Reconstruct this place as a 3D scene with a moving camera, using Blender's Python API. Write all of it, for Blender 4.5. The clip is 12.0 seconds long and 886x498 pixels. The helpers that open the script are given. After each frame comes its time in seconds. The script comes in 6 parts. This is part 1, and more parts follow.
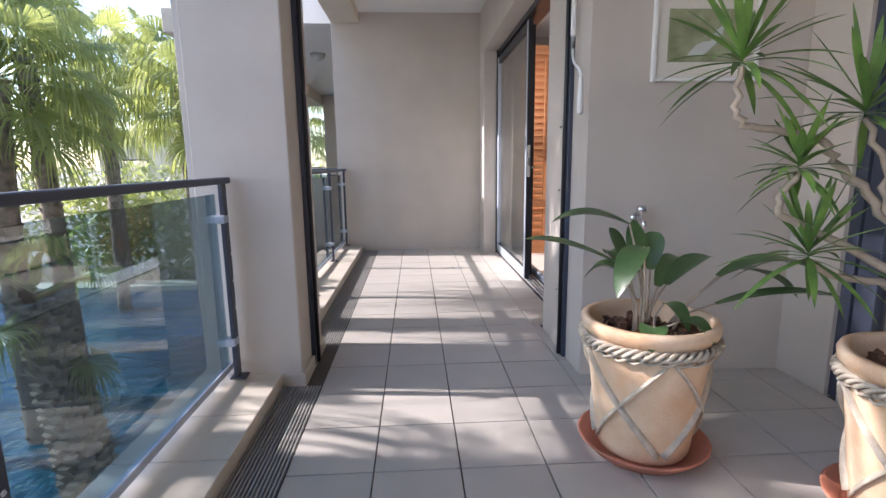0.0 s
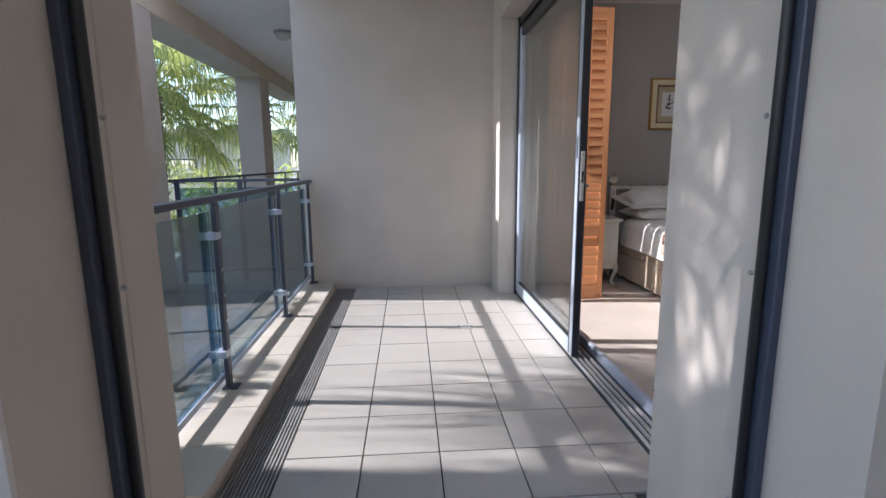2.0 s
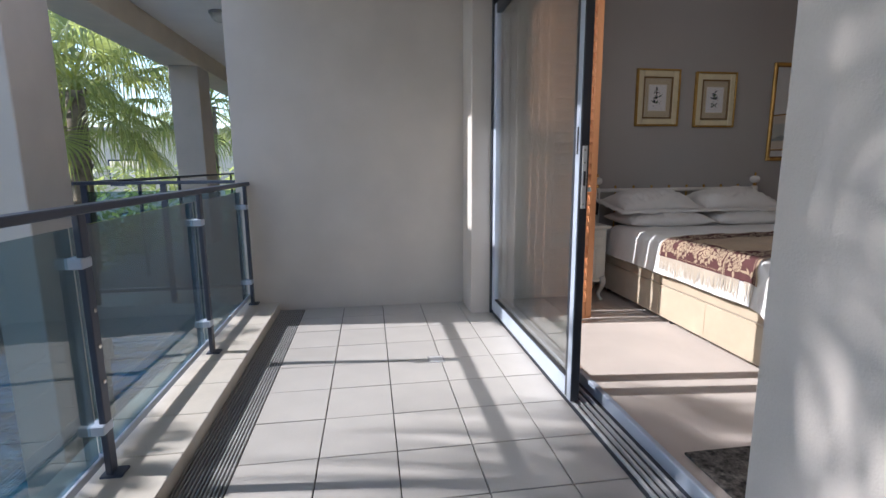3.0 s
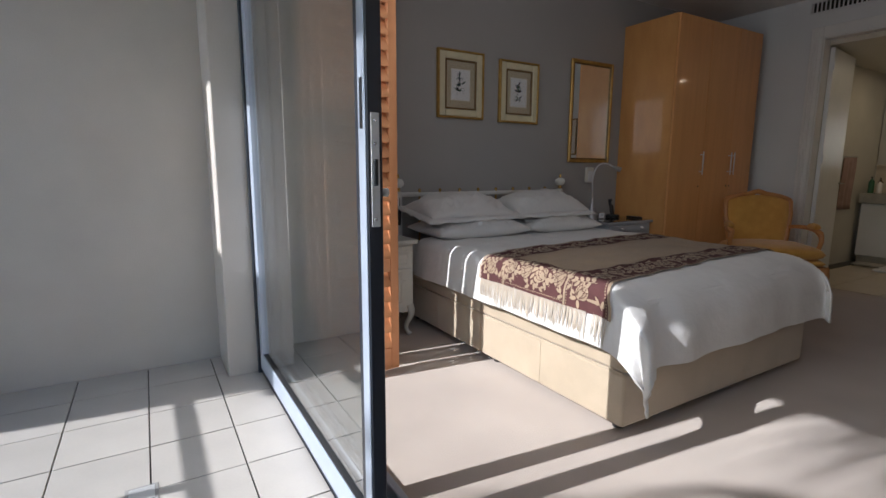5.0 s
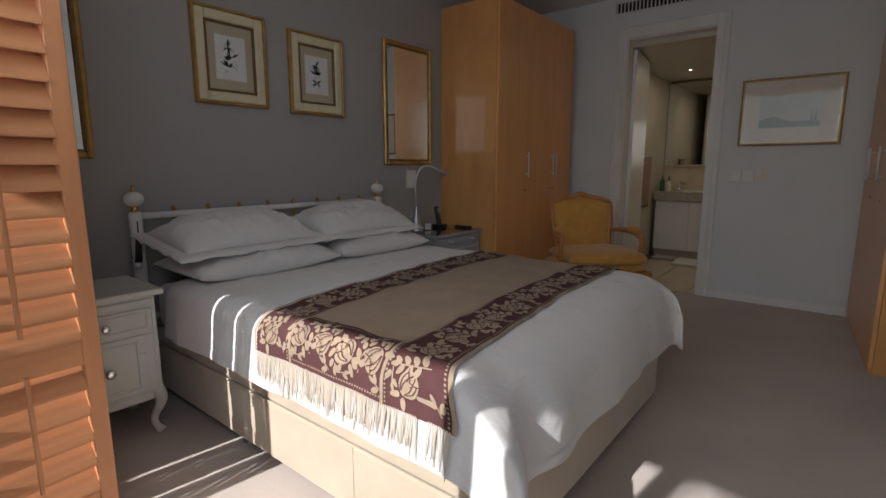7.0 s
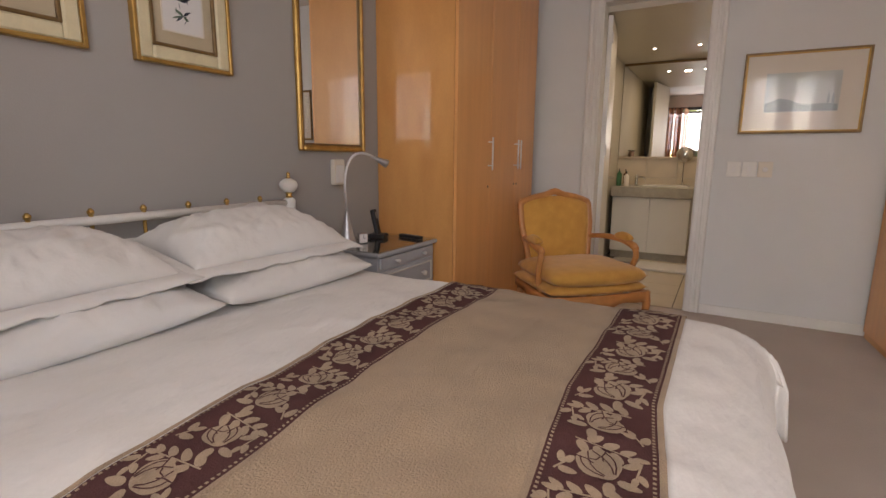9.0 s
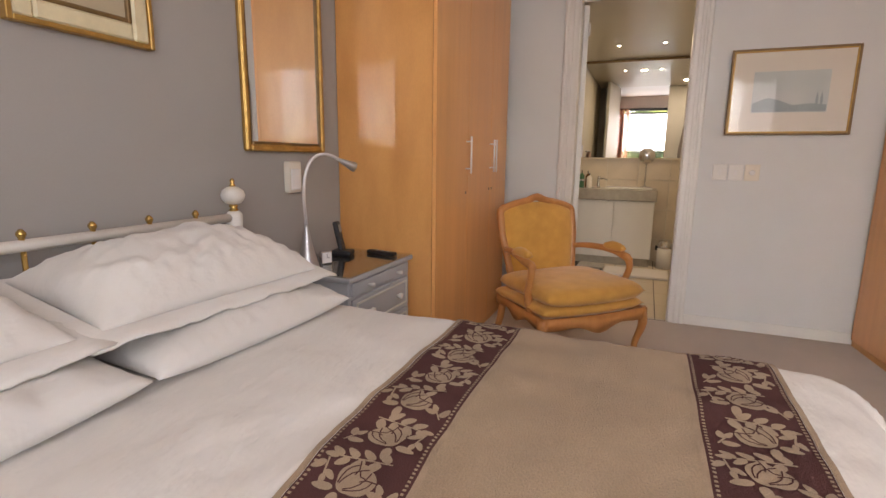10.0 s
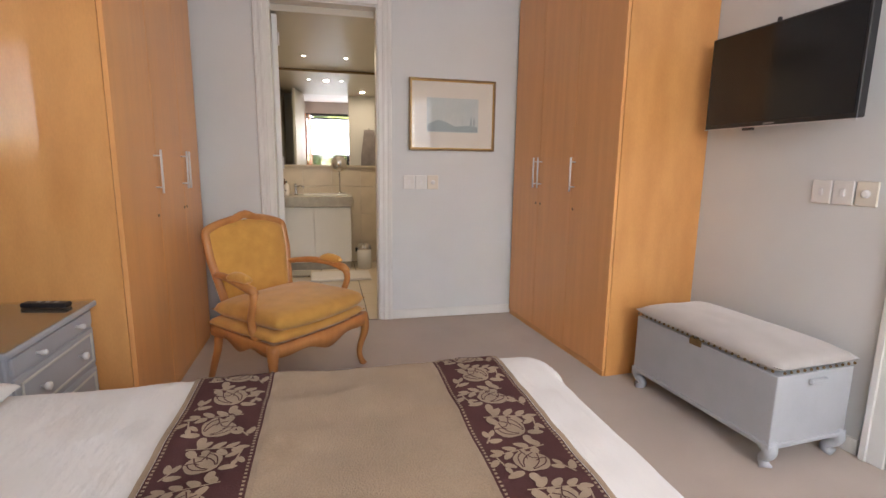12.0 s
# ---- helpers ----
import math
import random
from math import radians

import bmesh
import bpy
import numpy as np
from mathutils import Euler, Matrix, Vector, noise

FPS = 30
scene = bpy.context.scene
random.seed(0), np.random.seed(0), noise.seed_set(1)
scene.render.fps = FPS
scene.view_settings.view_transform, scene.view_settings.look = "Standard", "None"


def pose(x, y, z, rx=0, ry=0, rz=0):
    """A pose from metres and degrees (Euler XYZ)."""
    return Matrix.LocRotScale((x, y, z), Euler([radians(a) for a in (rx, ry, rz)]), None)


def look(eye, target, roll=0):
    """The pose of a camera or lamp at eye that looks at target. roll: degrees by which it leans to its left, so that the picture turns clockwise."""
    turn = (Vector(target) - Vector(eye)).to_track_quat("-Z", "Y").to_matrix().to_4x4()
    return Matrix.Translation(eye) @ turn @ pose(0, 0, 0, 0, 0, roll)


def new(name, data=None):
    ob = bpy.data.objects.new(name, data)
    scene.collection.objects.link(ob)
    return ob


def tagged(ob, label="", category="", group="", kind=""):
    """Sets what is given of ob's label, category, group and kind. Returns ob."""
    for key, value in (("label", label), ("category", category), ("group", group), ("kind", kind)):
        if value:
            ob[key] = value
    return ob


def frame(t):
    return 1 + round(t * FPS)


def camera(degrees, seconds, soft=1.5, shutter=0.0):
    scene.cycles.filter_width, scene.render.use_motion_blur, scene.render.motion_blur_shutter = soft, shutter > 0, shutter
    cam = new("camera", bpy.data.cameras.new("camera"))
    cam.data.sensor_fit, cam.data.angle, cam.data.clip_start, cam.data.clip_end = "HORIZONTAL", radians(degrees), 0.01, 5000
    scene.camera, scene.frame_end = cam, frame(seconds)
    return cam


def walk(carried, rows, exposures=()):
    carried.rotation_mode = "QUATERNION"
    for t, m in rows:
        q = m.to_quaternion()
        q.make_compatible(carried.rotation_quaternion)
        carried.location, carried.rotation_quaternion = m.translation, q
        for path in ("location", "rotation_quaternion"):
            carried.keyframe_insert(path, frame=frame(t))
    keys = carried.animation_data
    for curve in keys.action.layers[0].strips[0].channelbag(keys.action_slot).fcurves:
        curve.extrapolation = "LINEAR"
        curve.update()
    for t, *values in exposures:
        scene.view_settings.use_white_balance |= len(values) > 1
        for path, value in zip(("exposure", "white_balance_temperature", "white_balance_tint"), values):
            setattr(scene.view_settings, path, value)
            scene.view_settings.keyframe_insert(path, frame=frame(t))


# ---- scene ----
cam = camera(84.0, 12.0)
PATH = [
    (0, (0.481, 0.546, 1.121), (0.59, 2.513, 0.778), -0.7),
    (0.5, (0.488, 0.986, 1.143), (0.605, 2.954, 0.804), -0.8),
    (1, (0.5, 1.467, 1.193), (0.61, 3.434, 0.846), -1.2),
    (1.5, (0.492, 1.928, 1.214), (0.61, 3.894, 0.864), -0.7),
    (2, (0.523, 2.329, 1.219), (0.658, 4.294, 0.875), -0.5),
    (2.5, (0.527, 2.677, 1.206), (0.698, 4.64, 0.866), -0.3),
    (2.7, (0.532, 2.808, 1.206), (0.748, 4.767, 0.866), -0.4),
    (4.3, (0.839, 3.809, 1.132), (1.556, 5.648, 0.811), 0.3),
    (4.5, (0.91, 3.882, 1.135), (1.727, 5.679, 0.813), 0.2),
    (5, (1.05, 4.057, 1.136), (2.069, 5.749, 0.817), 0.3),
    (5.5, (1.198, 4.225, 1.148), (2.373, 5.811, 0.827), 0.1),
    (6, (1.34, 4.399, 1.157), (2.666, 5.862, 0.836), 0.1),
    (6.5, (1.537, 4.538, 1.171), (2.98, 5.884, 0.848), -0.0),
    (7, (1.747, 4.684, 1.189), (3.279, 5.928, 0.861), 0.0),
    (7.5, (1.95, 4.852, 1.205), (3.545, 6.012, 0.873), 0.1),
    (7.7, (2.037, 4.926, 1.202), (3.655, 6.053, 0.866), 0.2),
    (9.5, (2.694, 5.717, 1.168), (4.449, 6.605, 0.805), 0.6),
    (10, (2.837, 5.91, 1.187), (4.658, 6.654, 0.826), 0.7),
    (10.5, (2.897, 6.044, 1.204), (4.81, 6.505, 0.847), 0.7),
    (11, (2.907, 6.105, 1.228), (4.874, 6.193, 0.879), 0.8),
    (11.5, (2.882, 6.115, 1.255), (4.84, 5.895, 0.909), 0.8),
    (12, (2.878, 6.077, 1.275), (4.795, 5.625, 0.929), 0.8),
]
EXPOSURES = [(0.0, 1.80, 6160, 20), (1.0, 1.76, 6080, 18), (1.5, 1.64, 5900, 16), (2.7, 1.42, 5740, 14), (4.3, 1.30, 5620, 11), (5.6, 1.24, 5680, 11), (7.0, 1.30, 5780, 12), (9.4, 2.95, 6580, 20), (12.0, 3.35, 5980, 16)]
walk(cam, [(t, look(eye, target, roll)) for t, eye, target, roll in PATH], EXPOSURES)

# ---- world and sun ----
SUN_ELEV = radians(34.5)
SUN_TRAVEL = Vector((math.cos(SUN_ELEV) * 0.994, math.cos(SUN_ELEV) * -0.11, -math.sin(SUN_ELEV)))
world = bpy.data.worlds.new("sky")
scene.world = world
world.use_nodes = True
sky = world.node_tree.nodes.new("ShaderNodeTexSky")
sky.sky_type, sky.sun_disc, sky.sun_elevation = "NISHITA", False, SUN_ELEV
sky.sun_rotation = math.atan2(-SUN_TRAVEL.x, -SUN_TRAVEL.y)
background = world.node_tree.nodes["Background"]
world.node_tree.links.new(sky.outputs[0], background.inputs[0])
background.inputs[1].default_value = 0.15
sun_data = bpy.data.lights.new("sun", "SUN")
sun_data.energy, sun_data.angle, sun_data.color = 2.85, radians(0.55), (1.0, 0.94, 0.86)
sun = new("sun", sun_data)
sun.matrix_world = look(tuple(-20 * SUN_TRAVEL), (0, 0, 0))

# added fill lamp inside the sliding door, boosting the sky light in the room
door_fill = bpy.data.lights.new("door_fill", "AREA")
door_fill.shape, door_fill.size, door_fill.size_y, door_fill.energy, door_fill.color = "RECTANGLE", 2.9, 0.9, 6.0, (1.0, 0.97, 0.93)
door_fill_lamp = new("door_fill", door_fill)
door_fill_lamp.matrix_world = Matrix.Translation((1.80, 5.45, 1.9)) @ Euler((radians(90), 0, radians(-90))).to_matrix().to_4x4()

# ---- materials ----
def mat(name, color, rough=0.6, vary=0.08, scale=8.0, fine=120.0, bump=0.1, metal=0.0, spec=0.5, per_object=0.0, stretch=(1, 1, 1), second=None, mix_at=0.5, sheen=0.0, coat=0.0):
    """A surface with stains at one scale, grain at another, and a fine relief."""
    m = bpy.data.materials.new(name)
    m.use_nodes = True
    n, l = m.node_tree.nodes, m.node_tree.links
    b = n["Principled BSDF"]
    b.inputs["Metallic"].default_value = metal
    b.inputs["Specular IOR Level"].default_value = spec
    b.inputs["Sheen Weight"].default_value = sheen
    b.inputs["Coat Weight"].default_value = coat
    tc, mp = n.new("ShaderNodeTexCoord"), n.new("ShaderNodeMapping")
    mp.inputs["Scale"].default_value = stretch
    l.new(tc.outputs["Object"], mp.inputs["Vector"])
    big, small = n.new("ShaderNodeTexNoise"), n.new("ShaderNodeTexNoise")
    for t, sc in ((big, scale), (small, fine)):
        t.inputs["Scale"].default_value = sc
        t.inputs["Detail"].default_value = 4
        l.new(mp.outputs[0], t.inputs["Vector"])
    ramp = n.new("ShaderNodeValToRGB")
    c2 = second or tuple(max(0, c * (1 - 2.2 * vary)) for c in color)
    ramp.color_ramp.elements[0].position, ramp.color_ramp.elements[1].position = mix_at - 0.2, mix_at + 0.2
    ramp.color_ramp.elements[0].color, ramp.color_ramp.elements[1].color = (*c2, 1), (*color, 1)
    l.new(big.outputs["Fac"], ramp.inputs["Fac"])
    hsv = n.new("ShaderNodeHueSaturation")
    l.new(ramp.outputs["Color"], hsv.inputs["Color"])
    add = n.new("ShaderNodeMath")
    add.operation = "MULTIPLY_ADD"
    add.inputs[1].default_value, add.inputs[2].default_value = vary * 1.6, 1 - vary * 0.8
    l.new(small.outputs["Fac"], add.inputs[0])
    value = add.outputs[0]
    if per_object:
        info, more = n.new("ShaderNodeObjectInfo"), n.new("ShaderNodeMath")
        more.operation = "MULTIPLY_ADD"
        more.inputs[1].default_value = per_object
        l.new(info.outputs["Random"], more.inputs[0])
        l.new(value, more.inputs[2])
        value = more.outputs[0]
    l.new(value, hsv.inputs["Value"])
    l.new(hsv.outputs["Color"], b.inputs["Base Color"])
    r = n.new("ShaderNodeMath")
    r.operation = "MULTIPLY_ADD"
    r.inputs[1].default_value, r.inputs[2].default_value = 0.16, rough - 0.08
    l.new(big.outputs["Fac"], r.inputs[0])
    l.new(r.outputs[0], b.inputs["Roughness"])
    if bump:
        bp = n.new("ShaderNodeBump")
        bp.inputs["Strength"].default_value, bp.inputs["Distance"].default_value = bump, 0.004
        l.new(small.outputs["Fac"], bp.inputs["Height"])
        l.new(bp.outputs["Normal"], b.inputs["Normal"])
    return m


def thin_leaf(m, tint, share):
    """Lets light through a leaf's blade."""
    n, l = m.node_tree.nodes, m.node_tree.links
    tr, mx = n.new("ShaderNodeBsdfTranslucent"), n.new("ShaderNodeMixShader")
    tr.inputs["Color"].default_value = (*tint, 1)
    mx.inputs[0].default_value = share
    l.new(n["Principled BSDF"].outputs[0], mx.inputs[1]), l.new(tr.outputs[0], mx.inputs[2])
    l.new(mx.outputs[0], n["Material Output"].inputs[0])


def glass_mat(name, tint, rough=0.0, clear=0.85, gloss=0.6, base=0.03, falloff=4.5):
    """Thin sheet glass: clear with a gloss that grows at grazing angles."""
    m = bpy.data.materials.new(name)
    m.use_nodes = True
    n, l = m.node_tree.nodes, m.node_tree.links
    n.remove(n["Principled BSDF"])
    tr, gl, mx, fr = n.new("ShaderNodeBsdfTransparent"), n.new("ShaderNodeBsdfGlossy"), n.new("ShaderNodeMixShader"), n.new("ShaderNodeLayerWeight")
    tr.inputs[0].default_value = (*[c * clear for c in tint], 1)
    gl.inputs["Roughness"].default_value = rough
    power, scale = n.new("ShaderNodeMath"), n.new("ShaderNodeMath")
    power.operation, scale.operation = "POWER", "MULTIPLY_ADD"
    power.inputs[1].default_value = falloff
    scale.inputs[1].default_value, scale.inputs[2].default_value = gloss, base
    l.new(fr.outputs["Facing"], power.inputs[0])
    l.new(power.outputs[0], scale.inputs[0])
    l.new(scale.outputs[0], mx.inputs[0]), l.new(tr.outputs[0], mx.inputs[1]), l.new(gl.outputs[0], mx.inputs[2])
    l.new(mx.outputs[0], n["Material Output"].inputs[0])
    return m


def wood_mat(name, light, dark, rough=0.35, axis="z", coat=0.2):
    """Veneer with long grain along one axis."""
    return mat(name, light, rough, 0.10, 3.0, 60.0, 0.05, stretch={"z": (6, 6, 0.35), "y": (6, 0.35, 6), "x": (0.35, 6, 6), "f": (2.2, 2.2, 0.8)}[axis], second=dark, mix_at=0.45, coat=coat)


def glow_mat(name, color, strength):
    m = bpy.data.materials.new(name)
    m.use_nodes = True
    e = m.node_tree.nodes["Principled BSDF"]
    e.inputs["Emission Color"].default_value, e.inputs["Emission Strength"].default_value = (*color, 1), strength
    return m


M = dict(
    plaster=mat("taupe_plaster", (0.56, 0.50, 0.44), 0.9, 0.05, 2.5, 160, 0.35),
    plaster_cream=mat("cream_plaster", (0.66, 0.58, 0.47), 0.9, 0.05, 3, 160, 0.3),
    ceiling_white=mat("white_ceiling_paint", (0.80, 0.78, 0.75), 0.9, 0.03, 2, 140, 0.1),
    grey_wall=mat("warm_grey_wall_paint", (0.405, 0.388, 0.368), 0.85, 0.03, 1.5, 220, 0.12),
    pale_wall=mat("pale_grey_wall_paint", (0.71, 0.72, 0.715), 0.85, 0.03, 1.5, 220, 0.1),
    white_paint=mat("white_gloss_paint", (0.78, 0.77, 0.74), 0.4, 0.03, 5, 80, 0.05),
    tile=mat("beige_terrace_tile", (0.44, 0.408, 0.37), 0.42, 0.05, 4, 90, 0.06, per_object=0.07),
    kerb=mat("cream_kerb_tile", (0.54, 0.49, 0.42), 0.5, 0.06, 5, 90, 0.08, per_object=0.06),
    grout=mat("dark_grout", (0.10, 0.09, 0.08), 0.95, 0.15, 6, 200, 0.3),
    pit=mat("black_drain_pit", (0.02, 0.02, 0.02), 0.9, 0.1, 6, 100, 0.1),
    grate=mat("grey_grate", (0.34, 0.33, 0.32), 0.45, 0.1, 6, 100, 0.05),
    navy=mat("navy_powder_coat", (0.045, 0.055, 0.085), 0.4, 0.08, 6, 160, 0.05),
    door_dark=mat("charcoal_door_frame", (0.026, 0.029, 0.038), 0.38, 0.08, 6, 160, 0.05),
    silver_frame=mat("silver_blue_anodised_frame", (0.48, 0.53, 0.62), 0.4, 0.05, 6, 160, 0.03, metal=0.25),
    black=mat("black_plastic", (0.02, 0.02, 0.022), 0.45, 0.1, 8, 150, 0.05),
    chrome=mat("chrome", (0.75, 0.75, 0.76), 0.16, 0.02, 5, 60, 0.0, metal=1.0),
    steel=mat("brushed_steel", (0.76, 0.76, 0.76), 0.38, 0.04, 5, 140, 0.03, metal=0.55),
    bright_steel=mat("satin_nickel", (0.86, 0.85, 0.84), 0.3, 0.03, 5, 140, 0.02, metal=0.35),
    rail_glass=glass_mat("tinted_rail_glass", (0.54, 0.66, 0.71), 0.0, 0.95, 0.95, 0.03, 2.8),
    glass=glass_mat("clear_glass", (0.94, 0.96, 0.95), 0.0, 1.0, 0.95, 0.08, 2.4),
    picture_glass=glass_mat("picture_glass", (0.99, 0.99, 0.99), 0.0, 1.0, 0.3, 0.014),
    shutter=wood_mat("cedar_shutter_wood", (0.66, 0.30, 0.13), (0.52, 0.22, 0.09), 0.5, "x", 0.1),
    shutter_up=wood_mat("cedar_stile_wood", (0.66, 0.30, 0.13), (0.52, 0.22, 0.09), 0.5, "z", 0.1),
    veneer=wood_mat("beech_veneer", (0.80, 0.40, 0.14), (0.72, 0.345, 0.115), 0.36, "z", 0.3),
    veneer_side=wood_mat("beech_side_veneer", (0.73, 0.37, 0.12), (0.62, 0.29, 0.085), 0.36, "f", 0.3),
    carpet=mat("beige_carpet", (0.52, 0.435, 0.365), 0.97, 0.07, 2.2, 260, 0.9, spec=0.1, sheen=0.3),
    linen=mat("white_cotton_linen", (0.71, 0.68, 0.645), 0.9, 0.02, 4, 8, 0.55, sheen=0.2),
    suede=mat("beige_suede_bed_base", (0.50, 0.40, 0.28), 0.9, 0.08, 5, 240, 0.3, sheen=0.4),
    throw_tan=mat("tan_woven_wool", (0.375, 0.27, 0.172), 0.95, 0.30, 9, 230, 1.0, sheen=0.1, second=(0.325, 0.235, 0.15)),
    throw_plum=mat("plum_brown_woven_wool", (0.105, 0.046, 0.044), 0.95, 0.10, 12, 330, 0.7, spec=0.15),
    throw_leaf=mat("fawn_woven_flower", (0.40, 0.29, 0.19), 0.95, 0.14, 12, 260, 0.8, sheen=0.1),
    fringe=mat("pale_fringe", (0.62, 0.53, 0.42), 0.95, 0.08, 12, 200, 0.2),
)

for node in M["linen"].node_tree.nodes:
    if node.type == "BUMP":
        node.inputs["Strength"].default_value, node.inputs["Distance"].default_value = 0.5, 0.022
    if node.type == "TEX_NOISE" and node.inputs["Scale"].default_value > 10:
        node.inputs["Scale"].default_value, node.inputs["Distortion"].default_value = 9.0, 1.2
    if node.type == "MAPPING":
        node.inputs["Scale"].default_value = (1.0, 2.0, 1.0)

# ---- mesh helpers ----
def box(bm, x0, x1, y0, y1, z0, z1, bevel=0.0, seg=1):
    vs = bmesh.ops.create_cube(bm, size=1.0)["verts"]
    for v in vs:
        v.co = Vector(((x0 + x1) / 2 + v.co.x * (x1 - x0), (y0 + y1) / 2 + v.co.y * (y1 - y0), (z0 + z1) / 2 + v.co.z * (z1 - z0)))
    if bevel:
        edges = list({e for v in vs for e in v.link_edges})
        bmesh.ops.bevel(bm, geom=edges, offset=bevel, segments=seg, profile=0.5, affect="EDGES")
    return bm


def boxed(*a, **k):
    return box(bmesh.new(), *a, **k)


def lathe(bm, profile, at=(0, 0, 0), turn=None, segments=16, squash=(1, 1)):
    """A turned shape from (radius, height) pairs, base at `at`."""
    m = Matrix.Translation(at) @ (turn or Matrix.Identity(4))
    rings = []
    for r, h in profile:
        rings.append([bm.verts.new(m @ Vector((max(r, 1e-4) * math.cos(2 * math.pi * i / segments) * squash[0], max(r, 1e-4) * math.sin(2 * math.pi * i / segments) * squash[1], h))) for i in range(segments)])
    for a, b in zip(rings, rings[1:]):
        for i in range(segments):
            bm.faces.new((a[i], a[(i + 1) % segments], b[(i + 1) % segments], b[i]))
    bm.faces.new(rings[0][::-1])
    bm.faces.new(rings[-1])
    return bm


def tube(bm, points, radii, segments=8, flat=1.0):
    """A tube through points; radii is one number or one a point."""
    pts = [Vector(p) for p in points]
    if not hasattr(radii, "__len__"):
        radii = [radii] * len(pts)
    rings, side = [], None
    for i, p in enumerate(pts):
        d = (pts[min(i + 1, len(pts) - 1)] - pts[max(i - 1, 0)]).normalized()
        if side is None:
            side = d.cross(Vector((0, 0, 1)) if abs(d.z) < 0.9 else Vector((1, 0, 0))).normalized()
        side = (side - d * side.dot(d)).normalized()
        up = d.cross(side)
        rings.append([bm.verts.new(p + radii[i] * (math.cos(2 * math.pi * k / segments) * side + flat * math.sin(2 * math.pi * k / segments) * up)) for k in range(segments)])
    for a, b in zip(rings, rings[1:]):
        for k in range(segments):
            bm.faces.new((a[k], a[(k + 1) % segments], b[(k + 1) % segments], b[k]))
    bm.faces.new(rings[0][::-1])
    bm.faces.new(rings[-1])
    return bm


def bezier(p0, p1, p2, p3, n=10):
    p0, p1, p2, p3 = map(Vector, (p0, p1, p2, p3))
    return [(1 - t) ** 3 * p0 + 3 * (1 - t) ** 2 * t * p1 + 3 * (1 - t) * t * t * p2 + t ** 3 * p3 for t in [i / n for i in range(n + 1)]]


def mesh_ob(name, bm, material, smooth=False):
    me = bpy.data.meshes.new(name)
    bmesh.ops.recalc_face_normals(bm, faces=bm.faces)
    bm.to_mesh(me)
    bm.free()
    for mt in material if isinstance(material, (list, tuple)) else [material]:
        me.materials.append(mt)
    if smooth:
        for p in me.polygons:
            p.use_smooth = True
    return new(name, me)


def part(name, bm, material, parent, label="", smooth=False):
    ob = mesh_ob(name, bm, material, smooth)
    ob.parent = parent
    if label:
        ob["label"] = label
    return ob


def piece(name, data, parent, at, turn=0.0):
    """One more object on shared mesh data."""
    ob = new(name, data)
    ob.parent = parent
    ob.matrix_basis = pose(*at, 0, 0, turn)
    return ob


def thing(name, label, category, at=(0, 0, 0), turn=0.0, group=""):
    ob = new(name)
    ob.empty_display_size = 0.1
    ob.matrix_world = pose(*at, 0, 0, turn)
    return tagged(ob, label, category, group)


def structure(name, bm, material, label, category, smooth=False):
    return tagged(mesh_ob(name, bm, material, smooth), label, category, kind="structure")


# ---- the large structure ----
TZ = -0.063          # terrace floor
CEIL = 2.80          # bedroom ceiling
TCEIL = 3.06         # terrace ceiling
FX0, FX1 = 1.385, 1.78   # facade wall, outer and inner face
HEAD_Y, SOUTH_Y, EAST_X = 7.53, 3.86, 6.77
SKEW = 4.2            # degrees by which the south wall leaves the x axis
def south(x):
    """The inner face of the south wall at x."""
    return 3.781 + math.tan(radians(SKEW)) * (x - 4.42)


OPEN_Y0, OPEN_Y1, OPEN_Z = 3.92, 7.02, 2.51

bm = bmesh.new()
box(bm, -0.24, 2.6, -2.6, 7.395, TZ - 0.30, TZ - 0.012)
floor_terrace = structure("floor_terrace", bm, M["grout"], "terrace floor of square beige tiles with dark grout", "floor")
structure("floor", boxed(FX1 - 0.03, EAST_X, 3.60, HEAD_Y, -0.30, 0.0), M["carpet"], "beige cut-pile carpet on the bedroom floor", "floor")

structure("wall_terrace_end", boxed(-0.562, FX0 + 0.02, 7.395, 7.75, TZ - 0.3, TCEIL + 0.3), M["plaster"], "taupe plastered wall closing the end of the terrace", "wall")
bm = bmesh.new()
box(bm, FX0, FX1, 7.02, 7.394, TZ - 0.3, TCEIL + 0.02, 0.006)
structure("wall_facade_far_pier", bm, M["plaster"], "narrow taupe plastered pier beside the sliding door", "wall")
bm = bmesh.new()
box(bm, FX0, 2.6, 3.12, OPEN_Y0 - 0.062, TZ - 0.3, TCEIL + 0.02)
box(bm, FX0, FX1, OPEN_Y0 - 0.062, OPEN_Y0, TZ - 0.3, TCEIL + 0.02)
structure("wall_facade_near_pier", bm, M["plaster"], "taupe plastered pier between alcove and sliding door", "wall")
structure("wall_facade_lintel", boxed(FX0 + 0.002, FX1, OPEN_Y0, OPEN_Y1, OPEN_Z, TCEIL + 0.02), M["plaster"], "taupe plastered lintel above the sliding door", "wall")
bm = boxed(2.602, EAST_X - 0.002, 3.12, SOUTH_Y, -0.3, 3.3)
for v in bm.verts:
    if v.co.y > 3.5:
        v.co.y = south(v.co.x)
structure("wall_south", bm, M["pale_wall"], "pale grey painted bedroom wall", "wall")
structure("wall_north", boxed(FX1, EAST_X + 0.12, HEAD_Y, HEAD_Y + 0.2, -0.3, 3.3), M["grey_wall"], "warm grey painted wall behind the bed", "wall")
structure("ceiling", boxed(FX1, EAST_X + 0.12, 3.60, HEAD_Y, CEIL, 3.3), M["ceiling_white"], "white painted bedroom ceiling", "ceiling")
